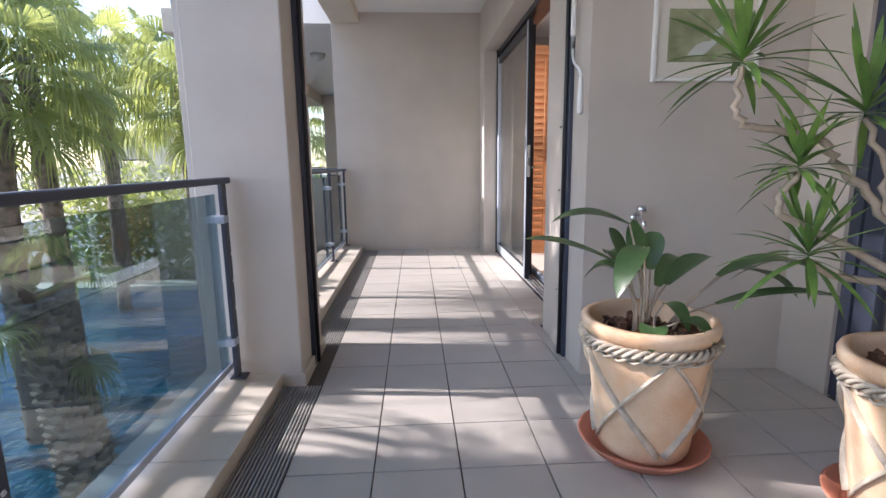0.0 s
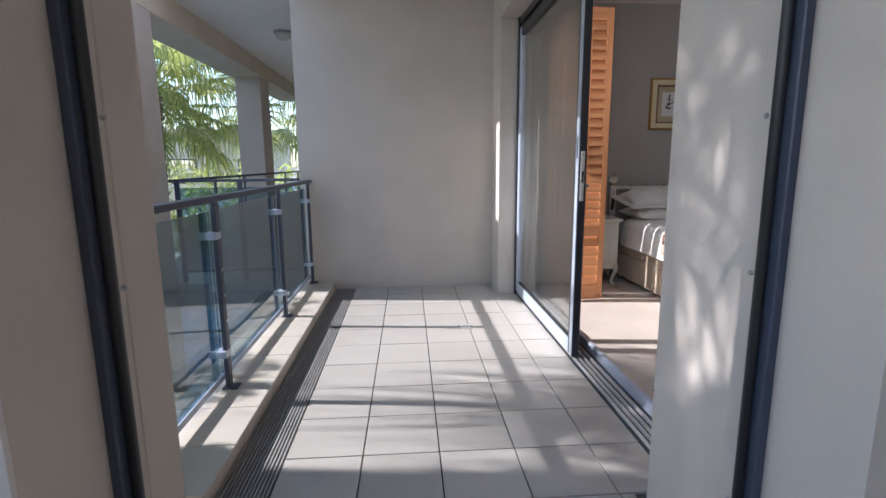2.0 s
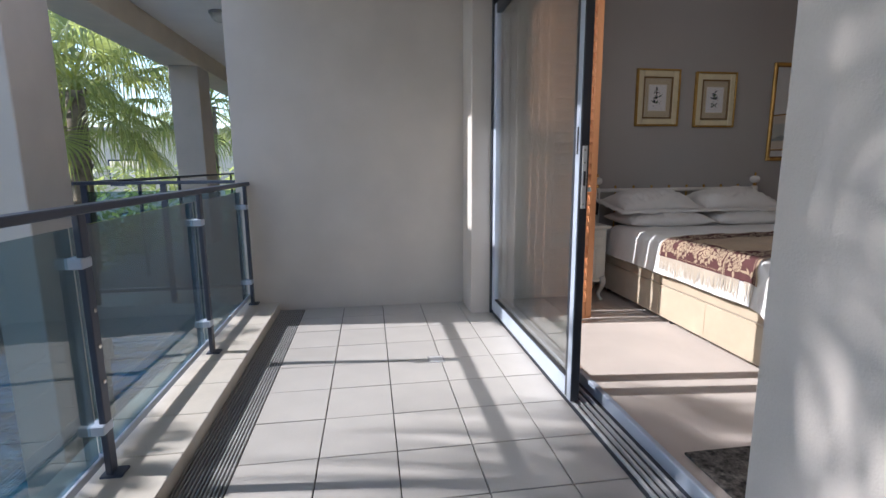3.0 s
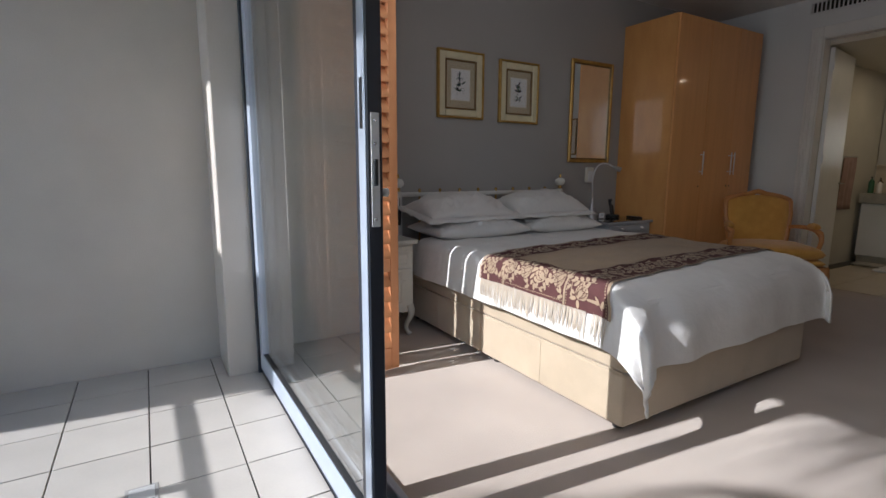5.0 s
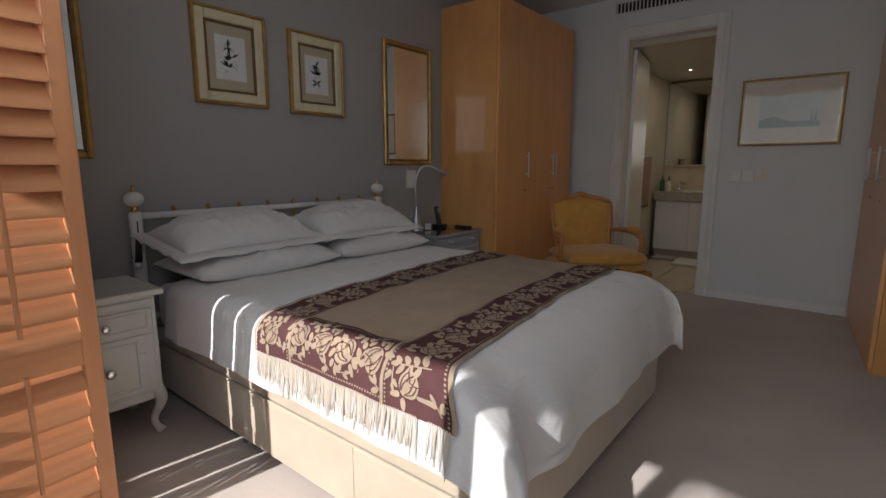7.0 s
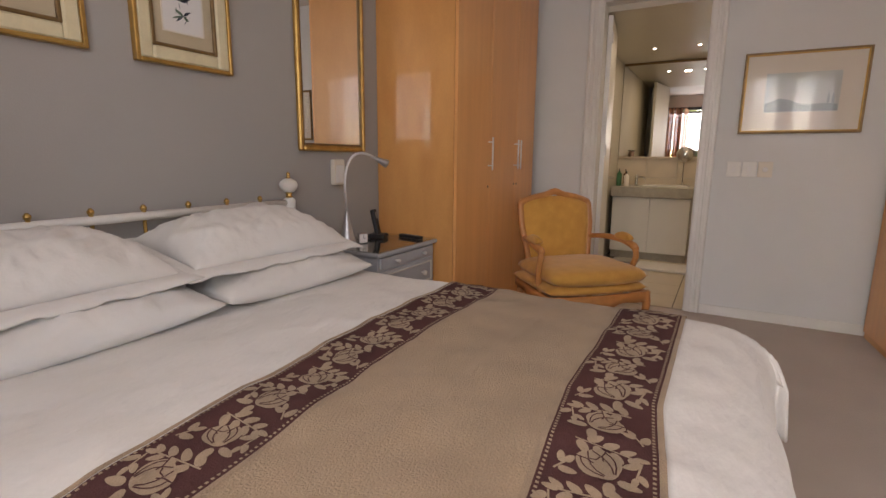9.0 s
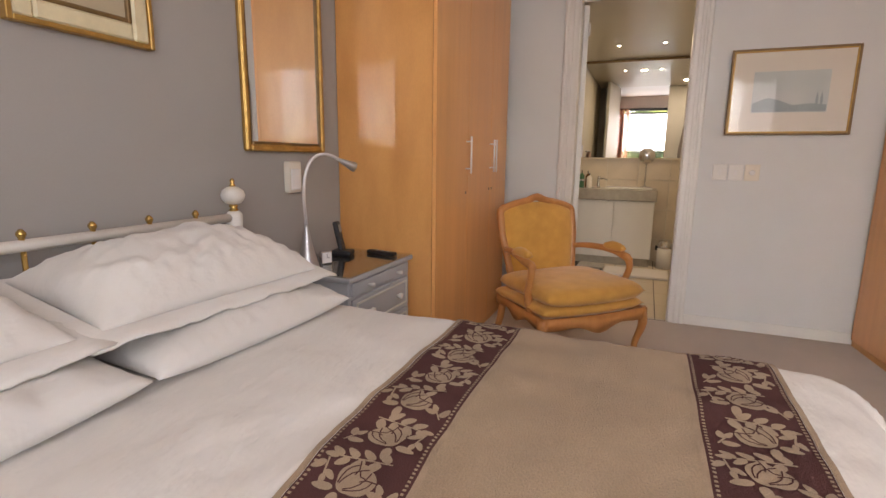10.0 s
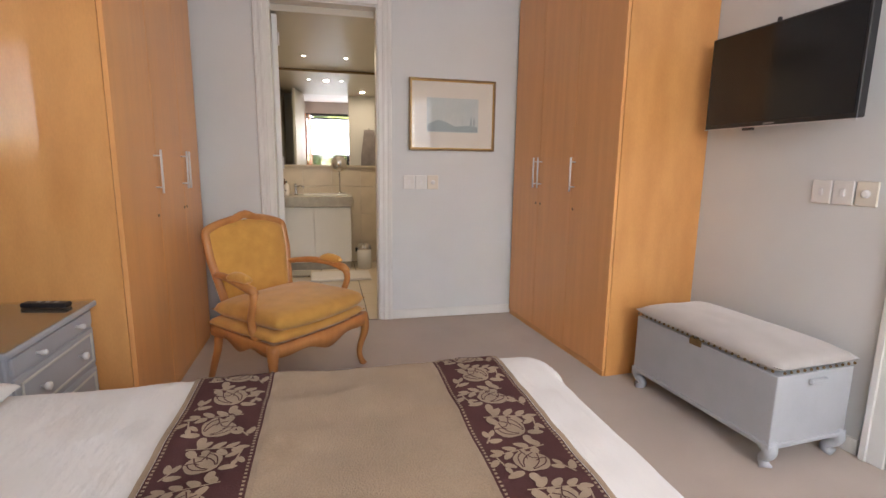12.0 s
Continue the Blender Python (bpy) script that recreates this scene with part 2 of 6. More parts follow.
structure("ceiling_terrace", boxed(-0.56, 2.84, -2.6, 7.75, TCEIL, 3.4), M["ceiling_white"], "white painted terrace soffit", "ceiling")
structure("beam_terrace", boxed(-0.562, -0.20, -2.6, 7.394, 2.93, TCEIL + 0.1, 0.006), M["plaster_cream"], "plastered edge beam above the railing", "beam")

# wall with the bathroom door
DY0, DY1, DZ = 5.68, 6.46, 2.41
structure("wall_east_south", boxed(EAST_X, EAST_X + 0.12, 3.12, DY0, -0.3, 3.3), M["pale_wall"], "pale grey wall with a framed print", "wall")
structure("wall_east_north", boxed(EAST_X, EAST_X + 0.12, DY1, HEAD_Y, -0.3, 3.3), M["pale_wall"], "pale grey wall beside the bathroom door", "wall")
structure("wall_east_lintel", boxed(EAST_X, EAST_X + 0.12, DY0, DY1, DZ, 3.3), M["pale_wall"], "pale grey wall above the bathroom door", "wall")

# alcove
structure("wall_alcove_side", boxed(2.54, 2.84, 2.78, 3.118, TZ - 0.3, TCEIL), M["plaster"], "taupe plastered wall beside the alcove door", "wall")
structure("wall_behind", boxed(-0.3, 2.84, -2.8, -2.6, TZ - 0.3, TCEIL), M["plaster"], "plastered wall at the near end of the terrace", "wall")
structure("wall_alcove_near", boxed(2.54, 2.84, -2.6, 0.2, TZ - 0.3, TCEIL), M["plaster"], "taupe plastered facade wall", "wall")

# column beside the railing
bm = bmesh.new()
box(bm, -0.64, -0.155, 3.13, 3.52, TZ - 0.3, TCEIL, 0.006)
box(bm, -0.84, -0.157, 3.522, 3.70, TZ - 0.3, TCEIL, 0.006)
structure("column_terrace", bm, M["plaster"], "taupe plastered column beside the railing", "column")

# skirting at the foot of the column
bm = bmesh.new()
box(bm, -0.66, -0.135, 3.112, 3.715, TZ - 0.05, 0.0, 0.004)
structure("baseboard_column", bm, M["kerb"], "cream tiled skirting round the column foot", "skirting")

# closing of the house behind the alcove door and above the room
structure("wall_alcove_back", boxed(4.6, 4.8, -2.6, 3.118, -0.4, 3.3), M["pale_wall"], "pale wall of the room behind the alcove door", "wall")
structure("floor_alcove_room", boxed(2.6, 4.6, -2.6, 3.118, -0.3, 0.0), M["carpet"], "carpet of the room behind the alcove door", "floor")
structure("ceiling_alcove_room", boxed(2.84, 4.8, -2.6, 3.118, 2.8, 3.3), M["ceiling_white"], "white ceiling of the room behind the alcove door", "ceiling")
structure("wall_alcove_room_end", boxed(2.84, 4.8, -2.8, -2.6, -0.3, 3.3), M["pale_wall"], "pale end wall of the room behind the alcove door", "wall")
structure("lintel_alcove", boxed(2.542, 2.84, 0.2, 2.78, 2.5, TCEIL), M["plaster"], "taupe plastered lintel above the alcove door", "wall")
structure("roof_slab", boxed(-0.55, 9.5, -2.8, 7.9, 3.41, 3.6), M["plaster"], "concrete slab of the storey above", "slab")

# kerb along the edge
bm = bmesh.new()
box(bm, -0.70, -0.262, -2.6, 7.394, TZ - 0.4, 0.004)
kerb = structure("kerb_terrace", bm, M["kerb"], "cream tiled kerb along the terrace edge", "kerb")

# drain channel with a slotted grate
structure("drain_channel", boxed(-0.262, -0.045, -2.6, 7.394, TZ - 0.30, TZ - 0.035), M["pit"], "dark drain channel beside the kerb", "drain")


def grate(y0, y1):
    g = thing("drain_grate", "long grey slotted metal drain grate set into the floor", "grate", (0, y0, 0), group="drain grates")
    slat = boxed(-0.0042, 0.0042, 0, y1 - y0, -0.018, 0.0, 0.001)
    first = part("slat", slat, M["grate"], g)
    n = 13
    for i in range(n):
        x = -0.252 + i * (0.195 / (n - 1))
        if i == 0:
            first.matrix_basis = Matrix.Translation((x, 0, TZ - 0.002))
        else:
            piece("slat", first.data, g, (x, 0, TZ - 0.002))
    bar = mesh_ob("crossbar", boxed(-0.20 + -0.057, -0.05, -0.006, 0.006, -0.022, -0.008), M["grate"])
    bar.parent = g
    bar.matrix_basis = Matrix.Translation((0, 0.05, TZ - 0.004))
    k = 1
    while 0.05 + k * 0.5 < y1 - y0:
        piece("crossbar", bar.data, g, (0, 0.05 + k * 0.5, TZ - 0.004))
        k += 1


grate(-2.4, 3.10)
grate(3.725, 7.39)


def stainless_floor_drain():
    d = thing("floor_drain", "small square dark floor drain between tiles", "drain", (0.951, 6.05, TZ + 0.001))
    part("rim", boxed(-0.055, 0.055, -0.055, 0.055, -0.01, 0.003, 0.002), M["grate"], d)
    part("cover", boxed(-0.042, 0.042, -0.042, 0.042, 0.0025, 0.0045), M["steel"], d)


stainless_floor_drain()


# ---- railings ----
def railing(y0, y1, posts, group):
    r = thing("railing", "navy steel balcony railing with tinted glass panels on the kerb", "railing", group=group)
    X = -0.475
    part("top_rail", boxed(X - 0.03, X + 0.03, y0, y1, 1.035, 1.066, 0.004), M["navy"], r)
    part("bottom_rail", boxed(X - 0.055, X - 0.025, y0, y1, 0.062, 0.095, 0.003), M["silver_frame"], r, "blue-grey metal bottom rail")
    for y in posts:
        post = part("post", boxed(X - 0.012, X + 0.012, y - 0.024, y + 0.024, 0.02, 1.035, 0.003), M["navy"], r)
        part("foot_plate", boxed(X - 0.03, X + 0.05, y - 0.035, y + 0.035, 0.018, 0.03, 0.002), M["navy"], post)
        for z in (0.22, 0.86):
            part("glass_clip", boxed(X - 0.045, X + 0.0145, y - 0.042, y + 0.026, z - 0.020, z + 0.020, 0.004), M["silver_frame"], post, "blue-grey steel glass clip")
        for z in (0.40, 0.54, 0.68):
            part("stud", lathe(bmesh.new(), [(0.009, 0), (0.009, 0.004), (0.005, 0.007)], (X + 0.012, y, z), Matrix.Rotation(radians(90), 4, "Y"), 10), M["chrome"], post, "chrome stud")
    ends = sorted([y0] + list(posts) + [y1])
    for a, b in zip(ends, ends[1:]):
        if b - a > 0.25:
            pane = part("glass_panel", boxed(X - 0.042, X - 0.032, a + 0.012, b - 0.012, 0.10, 0.985), M["rail_glass"], r, "tinted safety glass panel")
            pane.visible_shadow = False


railing(-2.5, 3.10, (-2.3, -1.1, 0.15, 1.60, 3.06), "railings")
railing(3.72, 7.39, (3.76, 4.93, 6.20, 7.33), "railings")


# ---- awning tracks, crank and tap ----
def blind_track(x, side, label):
    t = thing("blind_track", label, "track", (x, 3.40, TZ))
    part("channel", boxed(-0.012, 0.012, -0.026, 0.026, 0.0, 3.1, 0.003), M["navy"], t)
    part("tube", lathe(bmesh.new(), [(0.013, 0), (0.013, 3.08)], (0.020 * side, 0.014, 0.01), None, 14), M["black"], t, "black rubber-sealed guide tube", True)
    for z in (0.42, 1.02, 1.38, 2.1):
        part("eyelet", lathe(bmesh.new(), [(0.004, 0), (0.007, 0.004), (0.005, 0.010)], (0.04 * side, 0.014, z), Matrix.Rotation(radians(90 * side), 4, "Y"), 10), M["grate"], t, "small dull steel eyelet")


blind_track(-0.143, 1, "dark vertical blind track fixed to the column")
blind_track(1.373, -1, "dark vertical blind track fixed to the pier")

c = thing("awning_crank", "white cranked awning handle hanging from the pier", "crank", (1.345, 3.20, 0))
part("rod", tube(bmesh.new(), [(0, 0.09, 3.04), (0, 0.09, 1.72)] + bezier((0, 0.09, 1.72), (0, 0.09, 1.60), (-0.01, -0.06, 1.63), (-0.01, -0.09, 1.55), 8), 0.008, 8), M["white_paint"], c, smooth=True)
part("grip", lathe(bmesh.new(), [(0.008, 0), (0.015, 0.01), (0.016, 0.09), (0.012, 0.16), (0.009, 0.19)], (-0.01, -0.09, 1.36), None, 12), M["white_paint"], c, "white plastic grip", True)
part("sleeve", lathe(bmesh.new(), [(0.012, 0), (0.014, 0.01), (0.014, 0.19), (0.01, 0.2)], (0, 0.09, 1.78), None, 12), M["white_paint"], c, "white plastic sleeve", True)

t = thing("garden_tap", "chrome garden tap on the alcove wall", "tap", (1.66, 3.118, 0.80))
part("body", tube(bmesh.new(), [(0, 0, 0.02), (0, -0.07, 0.02), (0, -0.10, 0.012), (0, -0.115, -0.03)], [0.013, 0.013, 0.014, 0.011], 12), M["chrome"], t, smooth=True)
part("flange", lathe(bmesh.new(), [(0.028, 0), (0.026, 0.006), (0.014, 0.009)], (0, 0, 0.02), Matrix.Rotation(radians(90), 4, "X"), 16), M["chrome"], t, smooth=True)
part("handle", lathe(bmesh.new(), [(0.008, 0), (0.008, 0.03), (0.024, 0.034), (0.026, 0.05), (0.02, 0.066), (0.006, 0.07)], (0, -0.07, 0.025), None, 12), M["chrome"], t, "chrome turn handle", True)

# ---- sliding door ----
def door_leaf(name, x, y0, y1, lock):
    d = thing(name, "navy aluminium sliding glass door standing open", "door", (x, y0, TZ + 0.035), group="sliding door leaves")
    w, h = y1 - y0, 2.44
    part("lead_stile", boxed(-0.022, 0.022, 0, 0.085, 0, h, 0.003), M["door_dark"], d)
    part("trail_stile", boxed(-0.022, 0.022, w - 0.075, w, 0, h, 0.003), M["silver_frame"], d, "silver-blue anodised stile")
    part("bottom_rail", boxed(-0.022, 0.022, 0.085, w - 0.075, 0, 0.10, 0.003), M["silver_frame"], d)
    part("head_rail", boxed(-0.022, 0.022, 0.085, w - 0.075, h - 0.08, h, 0.003), M["door_dark"], d)
    for z0, z1 in ((0.10, 0.108),):
        part("glazing_bead", boxed(-0.016, 0.016, 0.085, w - 0.075, z0, z1), M["black"], d)
    pane = part("pane", boxed(-0.004, 0.004, 0.08, w - 0.07, 0.09, h - 0.07), M["glass"], d, "clear glass pane")
    pane.visible_shadow = False
    part("face_strip", boxed(-0.026, -0.0225, 0.004, 0.05, 0.0, h, 0.001), M["silver_frame"], d, "silver-blue face strip")
    if lock:
        plate = part("lock_plate", boxed(-0.012, 0.012, -0.0035, 0.0, 1.01, 1.31, 0.001), M["steel"], d, "brushed steel lock plate")
        part("latch", boxed(-0.006, 0.006, -0.009, -0.003, 1.12, 1.19, 0.002), M["black"], plate)
        for z in (1.03, 1.29, 1.23):
            part("screw", lathe(bmesh.new(), [(0.005, 0), (0.003, 0.002)], (0, -0.0035, z), Matrix.Rotation(radians(90), 4, "X"), 8), M["chrome"], plate)
        part("pull", boxed(-0.0285, -0.0255, 0.018, 0.034, 1.27, 1.40, 0.001), M["black"], d, "black recessed pull")
        part("knob", lathe(bmesh.new(), [(0.006, 0), (0.006, 0.02), (0.012, 0.022), (0.012, 0.034)], (0.022, 0.045, 1.10), Matrix.Rotation(radians(90), 4, "Y"), 12), M["steel"], d, "small steel knob", True)


door_leaf("sliding_door", 1.578, 5.285, 6.975, True)
door_leaf("sliding_door", 1.642, 5.45, 6.982, False)
frame_door = structure("door_frame_sliding", boxed(1.545, 1.72, OPEN_Y0, OPEN_Y0 + 0.05, TZ, OPEN_Z, 0.003), M["door_dark"], "navy aluminium frame of the sliding door", "door frame")
part("jamb", boxed(1.545, 1.72, 6.985, OPEN_Y1, TZ, OPEN_Z, 0.003), M["door_dark"], frame_door)
part("head", boxed(1.56, 1.72, OPEN_Y0 + 0.05, 6.985, 2.452, OPEN_Z, 0.003), M["door_dark"], frame_door)
part("sill", boxed(1.565, 1.745, OPEN_Y0 + 0.05, 6.985, TZ - 0.05, TZ + 0.012, 0.003), M["door_dark"], frame_door)
for x in (1.578, 1.610, 1.642, 1.68):
    part("track", boxed(x - 0.004, x + 0.004, OPEN_Y0 + 0.05, 6.985, TZ + 0.010, TZ + 0.032, 0.001), M["steel"], frame_door, "worn aluminium running track")
part("threshold", boxed(1.722, 1.752, OPEN_Y0, OPEN_Y1, TZ - 0.05, 0.012, 0.004), M["silver_frame"], frame_door, "aluminium threshold strip")

# alcove door
f = structure("door_frame_alcove", boxed(2.56, 2.66, 2.72, 2.78, TZ, 2.5, 0.003), M["navy"], "navy aluminium frame of the alcove glass door", "door frame")
part("jamb", boxed(2.56, 2.66, 0.20, 0.26, TZ, 2.5, 0.003), M["navy"], f)
part("mullion", boxed(2.56, 2.66, 1.40, 1.48, TZ, 2.5, 0.003), M["navy"], f)
part("stile", boxed(2.575, 2.64, 2.61, 2.718, TZ, 2.5, 0.003), M["navy"], f)
part("head", boxed(2.56, 2.66, 0.26, 2.72, 2.42, 2.5, 0.003), M["navy"], f)
part("sill", boxed(2.55, 2.68, 0.26, 2.72, TZ - 0.02, TZ + 0.03, 0.003), M["silver_frame"], f)
p = part("pane", boxed(2.60, 2.608, 0.26, 2.62, TZ + 0.03, 2.43), M["glass"], f, "clear glass pane")
p.visible_shadow = False

# ---- framed print in the alcove ----
M["print_green"] = mat("green_watercolour", (0.44, 0.45, 0.27), 0.7, 0.2, 9, 40, 0.0, second=(0.20, 0.23, 0.12), mix_at=0.5)
M["print_sea"] = mat("pale_sea_watercolour", (0.62, 0.64, 0.60), 0.6, 0.05, 4, 30, 0.0, second=(0.50, 0.56, 0.55))
M["print_hill"] = mat("blue_grey_hill_wash", (0.36, 0.42, 0.43), 0.6, 0.06, 8, 50, 0.0)
M["mat_board"] = mat("cream_mount_board", (0.76, 0.71, 0.62), 0.8, 0.02, 6, 200, 0.05)
M["mat_sand"] = mat("sand_mount_board", (0.55, 0.47, 0.33), 0.8, 0.03, 6, 200, 0.05)
M["cream_frame"] = mat("cream_painted_moulding", (0.74, 0.66, 0.44), 0.45, 0.06, 14, 120, 0.1)
M["gilt"] = mat("antique_gilt_moulding", (0.56, 0.34, 0.09), 0.38, 0.14, 18, 120, 0.2, metal=0.55)
M["gilt_dark"] = mat("dark_bronze_gilt", (0.24, 0.15, 0.06), 0.45, 0.14, 18, 120, 0.2, metal=0.4)
M["ink"] = mat("blue_black_ink", (0.045, 0.055, 0.09), 0.8, 0.15, 20, 90, 0.0)
M["ink_green"] = mat("sage_green_ink", (0.13, 0.20, 0.14), 0.8, 0.15, 20, 90, 0.0)
M["paper"] = mat("white_print_paper", (0.80, 0.79, 0.78), 0.8, 0.02, 6, 200, 0.02)
M["mirror"] = mat("mirror_glass", (0.86, 0.87, 0.86), 0.09, 0.0, 3, 30, 0.0, metal=1.0)
M["mirror"].node_tree.nodes["Principled BSDF"].inputs["Roughness"].default_value = 0.02
for link in list(M["mirror"].node_tree.links):
    if link.to_socket.name == "Roughness":
        M["mirror"].node_tree.links.remove(link)


def ring(bm, w, h, t, d0, d1, bevel=0.004):
    """Four mitred-looking members of a frame in the x-z plane, front towards -y."""
    box(bm, -w / 2, -w / 2 + t, -d1, -d0, -h / 2, h / 2, bevel)
    box(bm, w / 2 - t, w / 2, -d1, -d0, -h / 2, h / 2, bevel)
    box(bm, -w / 2 + t, w / 2 - t, -d1, -d0, -h / 2, -h / 2 + t, bevel)
    box(bm, -w / 2 + t, w / 2 - t, -d1, -d0, h / 2 - t, h / 2, bevel)
    return bm


def sheet(w, h, y, cx=0.0, cz=0.0, t=0.002):
    return boxed(cx - w / 2, cx + w / 2, y - t, y, cz - h / 2, cz + h / 2)


def blade(bm, pts, y):
    """A flat thin shape in the x-z plane from outline points."""
    vs = [bm.verts.new((x, y, z)) for x, z in pts]
    bm.faces.new(vs)


def leaf_outline(cx, cz, length, width, angle, n=5):
    out = []
    for s in (1, -1):
        for i in range(n + 1):
            u = i / n if s == 1 else 1 - i / n
            if (s == -1 and (i == 0 or i == n)):
                continue
            a, b = u * length, s * width / 2 * math.sin(math.pi * u ** 0.85) ** 1.15
            out.append((cx + a * math.cos(angle) - b * math.sin(angle), cz + a * math.sin(angle) + b * math.cos(angle)))
    return out


p = thing("framed_print", "white-framed green watercolour print on the plastered wall", "picture", (1.975, 3.118, 1.742))
part("frame", ring(bmesh.new(), 0.56, 0.445, 0.020, 0.0, 0.025), M["white_paint"], p)
part("mount", sheet(0.53, 0.415, -0.010), M["mat_board"], p, "cream mount board")
part("print", sheet(0.40, 0.255, -0.0125), M["print_green"], p, "loose green and brown watercolour")
bm = bmesh.new()
for k, (cx, cz, ln, wd, an) in enumerate(((-0.10, -0.10, 0.18, 0.06, 0.45), (0.02, -0.05, 0.13, 0.04, 1.0), (0.07, 0.06, 0.09, 0.04, -0.5))):
    blade(bm, leaf_outline(cx, cz, ln, wd, an)[::-1], -0.0150 - 0.0006 * k)
part("pale_wash", bm, M["print_sea"], p, "pale washed shapes")
g = part("glass", sheet(0.53, 0.415, -0.018, t=0.0015), M["picture_glass"], p, "picture glass")
g.visible_shadow = False

# ---- pots and plants ----
M["terracotta"] = mat("weathered_terracotta", (0.62, 0.38, 0.22), 0.8, 0.14, 7, 110, 0.3, second=(0.72, 0.56, 0.40), mix_at=0.5)
M["saucer_red"] = mat("red_terracotta", (0.50, 0.19, 0.12), 0.75, 0.12, 7, 110, 0.2)
M["rope"] = mat("pale_clay_rope", (0.58, 0.50, 0.40), 0.9, 0.15, 22, 160, 0.6)
M["bark"] = mat("bark_chips", (0.17, 0.085, 0.05), 0.9, 0.25, 18, 120, 0.5)
M["leaf_dark"] = mat("dark_green_leaf", (0.085, 0.16, 0.055), 0.32, 0.25, 7, 60, 0.10, second=(0.045, 0.10, 0.035))
thin_leaf(M["leaf_dark"], (0.16, 0.24, 0.06), 0.12)
M["leaf_lime"] = mat("lime_striped_leaf", (0.17, 0.30, 0.06), 0.45, 0.2, 9, 60, 0.06, second=(0.07, 0.15, 0.04))
M["leaf_stalk"] = mat("grey_brown_stem", (0.50, 0.41, 0.32), 0.85, 0.15, 14, 120, 0.3)


def leaf_blade(bm, base, heading, length, width, rise, droop, n=8, fold=0.15):
    """An arching blade with a folded midrib, growing from base."""
    base = Vector(base)
    h = Vector((math.cos(heading), math.sin(heading), 0))
    side = Vector((-h.y, h.x, 0))
    rows = []
    for i in range(n + 1):
        u = i / n
        p = base + h * (length * u * math.cos(rise) * (1 - 0.12 * u)) + Vector((0, 0, length * (u * math.sin(rise) - droop * u * u)))
        w = width * (math.sin(math.pi * min(1, 0.06 + u * 0.94)) ** 0.75) / 2 + 0.0008
        rows.append((bm.verts.new(p - side * w + Vector((0, 0, fold * w))), bm.verts.new(p), bm.verts.new(p + side * w + Vector((0, 0, fold * w)))))
    for a, b in zip(rows, rows[1:]):
        bm.faces.new((a[0], a[1], b[1], b[0]))
        bm.faces.new((a[1], a[2], b[2], b[1]))


def twisted_rope(bm, r, z, thick, strands=3, turns=14, n=120, wobble=0.0):
    for k in range(strands):
        ph = 2 * math.pi * k / strands
        pts = []
        for i in range(n + 1):
            a = 2 * math.pi * i / n
            b = turns * a + ph
            rr = r + thick * math.cos(b)
            pts.append((rr * math.cos(a), rr * math.sin(a), z + thick * math.sin(b) + wobble * math.sin(5 * a)))
        tube(bm, pts, thick * 0.62, 5)


def pot(owner, R, H, seed):
    rnd = random.Random(seed)
    part("pot", lathe(bmesh.new(), [(R * 0.66, 0), (R * 0.70, 0.02), (R * 0.93, H * 0.86), (R * 0.93, H * 0.90), (R * 1.0, H * 0.92), (R * 1.02, H * 0.97), (R * 0.99, H), (R * 0.90, H), (R * 0.885, H * 0.93), (R * 0.86, H * 0.84), (0.0, H * 0.83)], (0, 0, 0), None, 48), M["terracotta"], owner, "weathered terracotta pot", True)
    bm = bmesh.new()
    twisted_rope(bm, R * 0.985, H * 0.86, 0.013, 3, 16, 160)
    twisted_rope(bm, R * 0.955, H * 0.81, 0.010, 2, 14, 130, 0.004)
    part("rope_band", bm, M["rope"], owner, "moulded rope band", True)
    for k in range(4):
        a0 = k * math.pi / 2 + 0.35
        for sgn in (1, -1):
            pts = []
            for i in range(15):
                u = i / 14
                a = a0 + sgn * (u - 0.5) * 1.45
                z = H * (0.79 - 0.70 * u)
                rr = R * (0.70 + 0.23 * (z / (H * 0.86))) + 0.003 + 0.002 * sgn
                pts.append((rr * math.cos(a), rr * math.sin(a), z))
            part("cross_band", tube(bmesh.new(), pts, 0.017, 8, 0.4), M["rope"], owner, "crossed strap moulding", True)
    bm = bmesh.new()
    for i in range(120):
        a, q = rnd.random() * 2 * math.pi, math.sqrt(rnd.random()) * R * 0.80
        v = bmesh.ops.create_cube(bm, size=1.0)["verts"]
        m = Matrix.Translation((q * math.cos(a), q * math.sin(a), H * 0.85 + rnd.random() * 0.03)) @ Euler((rnd.random() * 6, rnd.random() * 6, rnd.random() * 6)).to_matrix().to_4x4() @ Matrix.Diagonal((0.03 + rnd.random() * 0.035, 0.02 + rnd.random() * 0.02, 0.010, 1))
        for w in v:
            w.co = m @ w.co
    tagged(part("bark_mulch", bm, M["bark"], owner, "dark red-brown bark chips"), kind="stuff")


def saucer(at, R):
    s = thing("pot_saucer", "red terracotta saucer under a planted pot", "saucer", at, group="pot saucers")
    part("dish", lathe(bmesh.new(), [(R * 0.8, 0), (R, 0.05), (R * 1.02, 0.058), (R * 0.98, 0.06), (R * 0.8, 0.016), (0, 0.014)], (0, 0, 0), None, 40), M["saucer_red"], s, smooth=True)


saucer((1.41, 2.40, TZ), 0.255)
plant = thing("potted_aspidistra", "broad-leaved green plant in a roped terracotta pot", "plant", (1.41, 2.40, TZ + 0.016), 20)
pot(plant, 0.258, 0.555, 3)
rnd = random.Random(11)
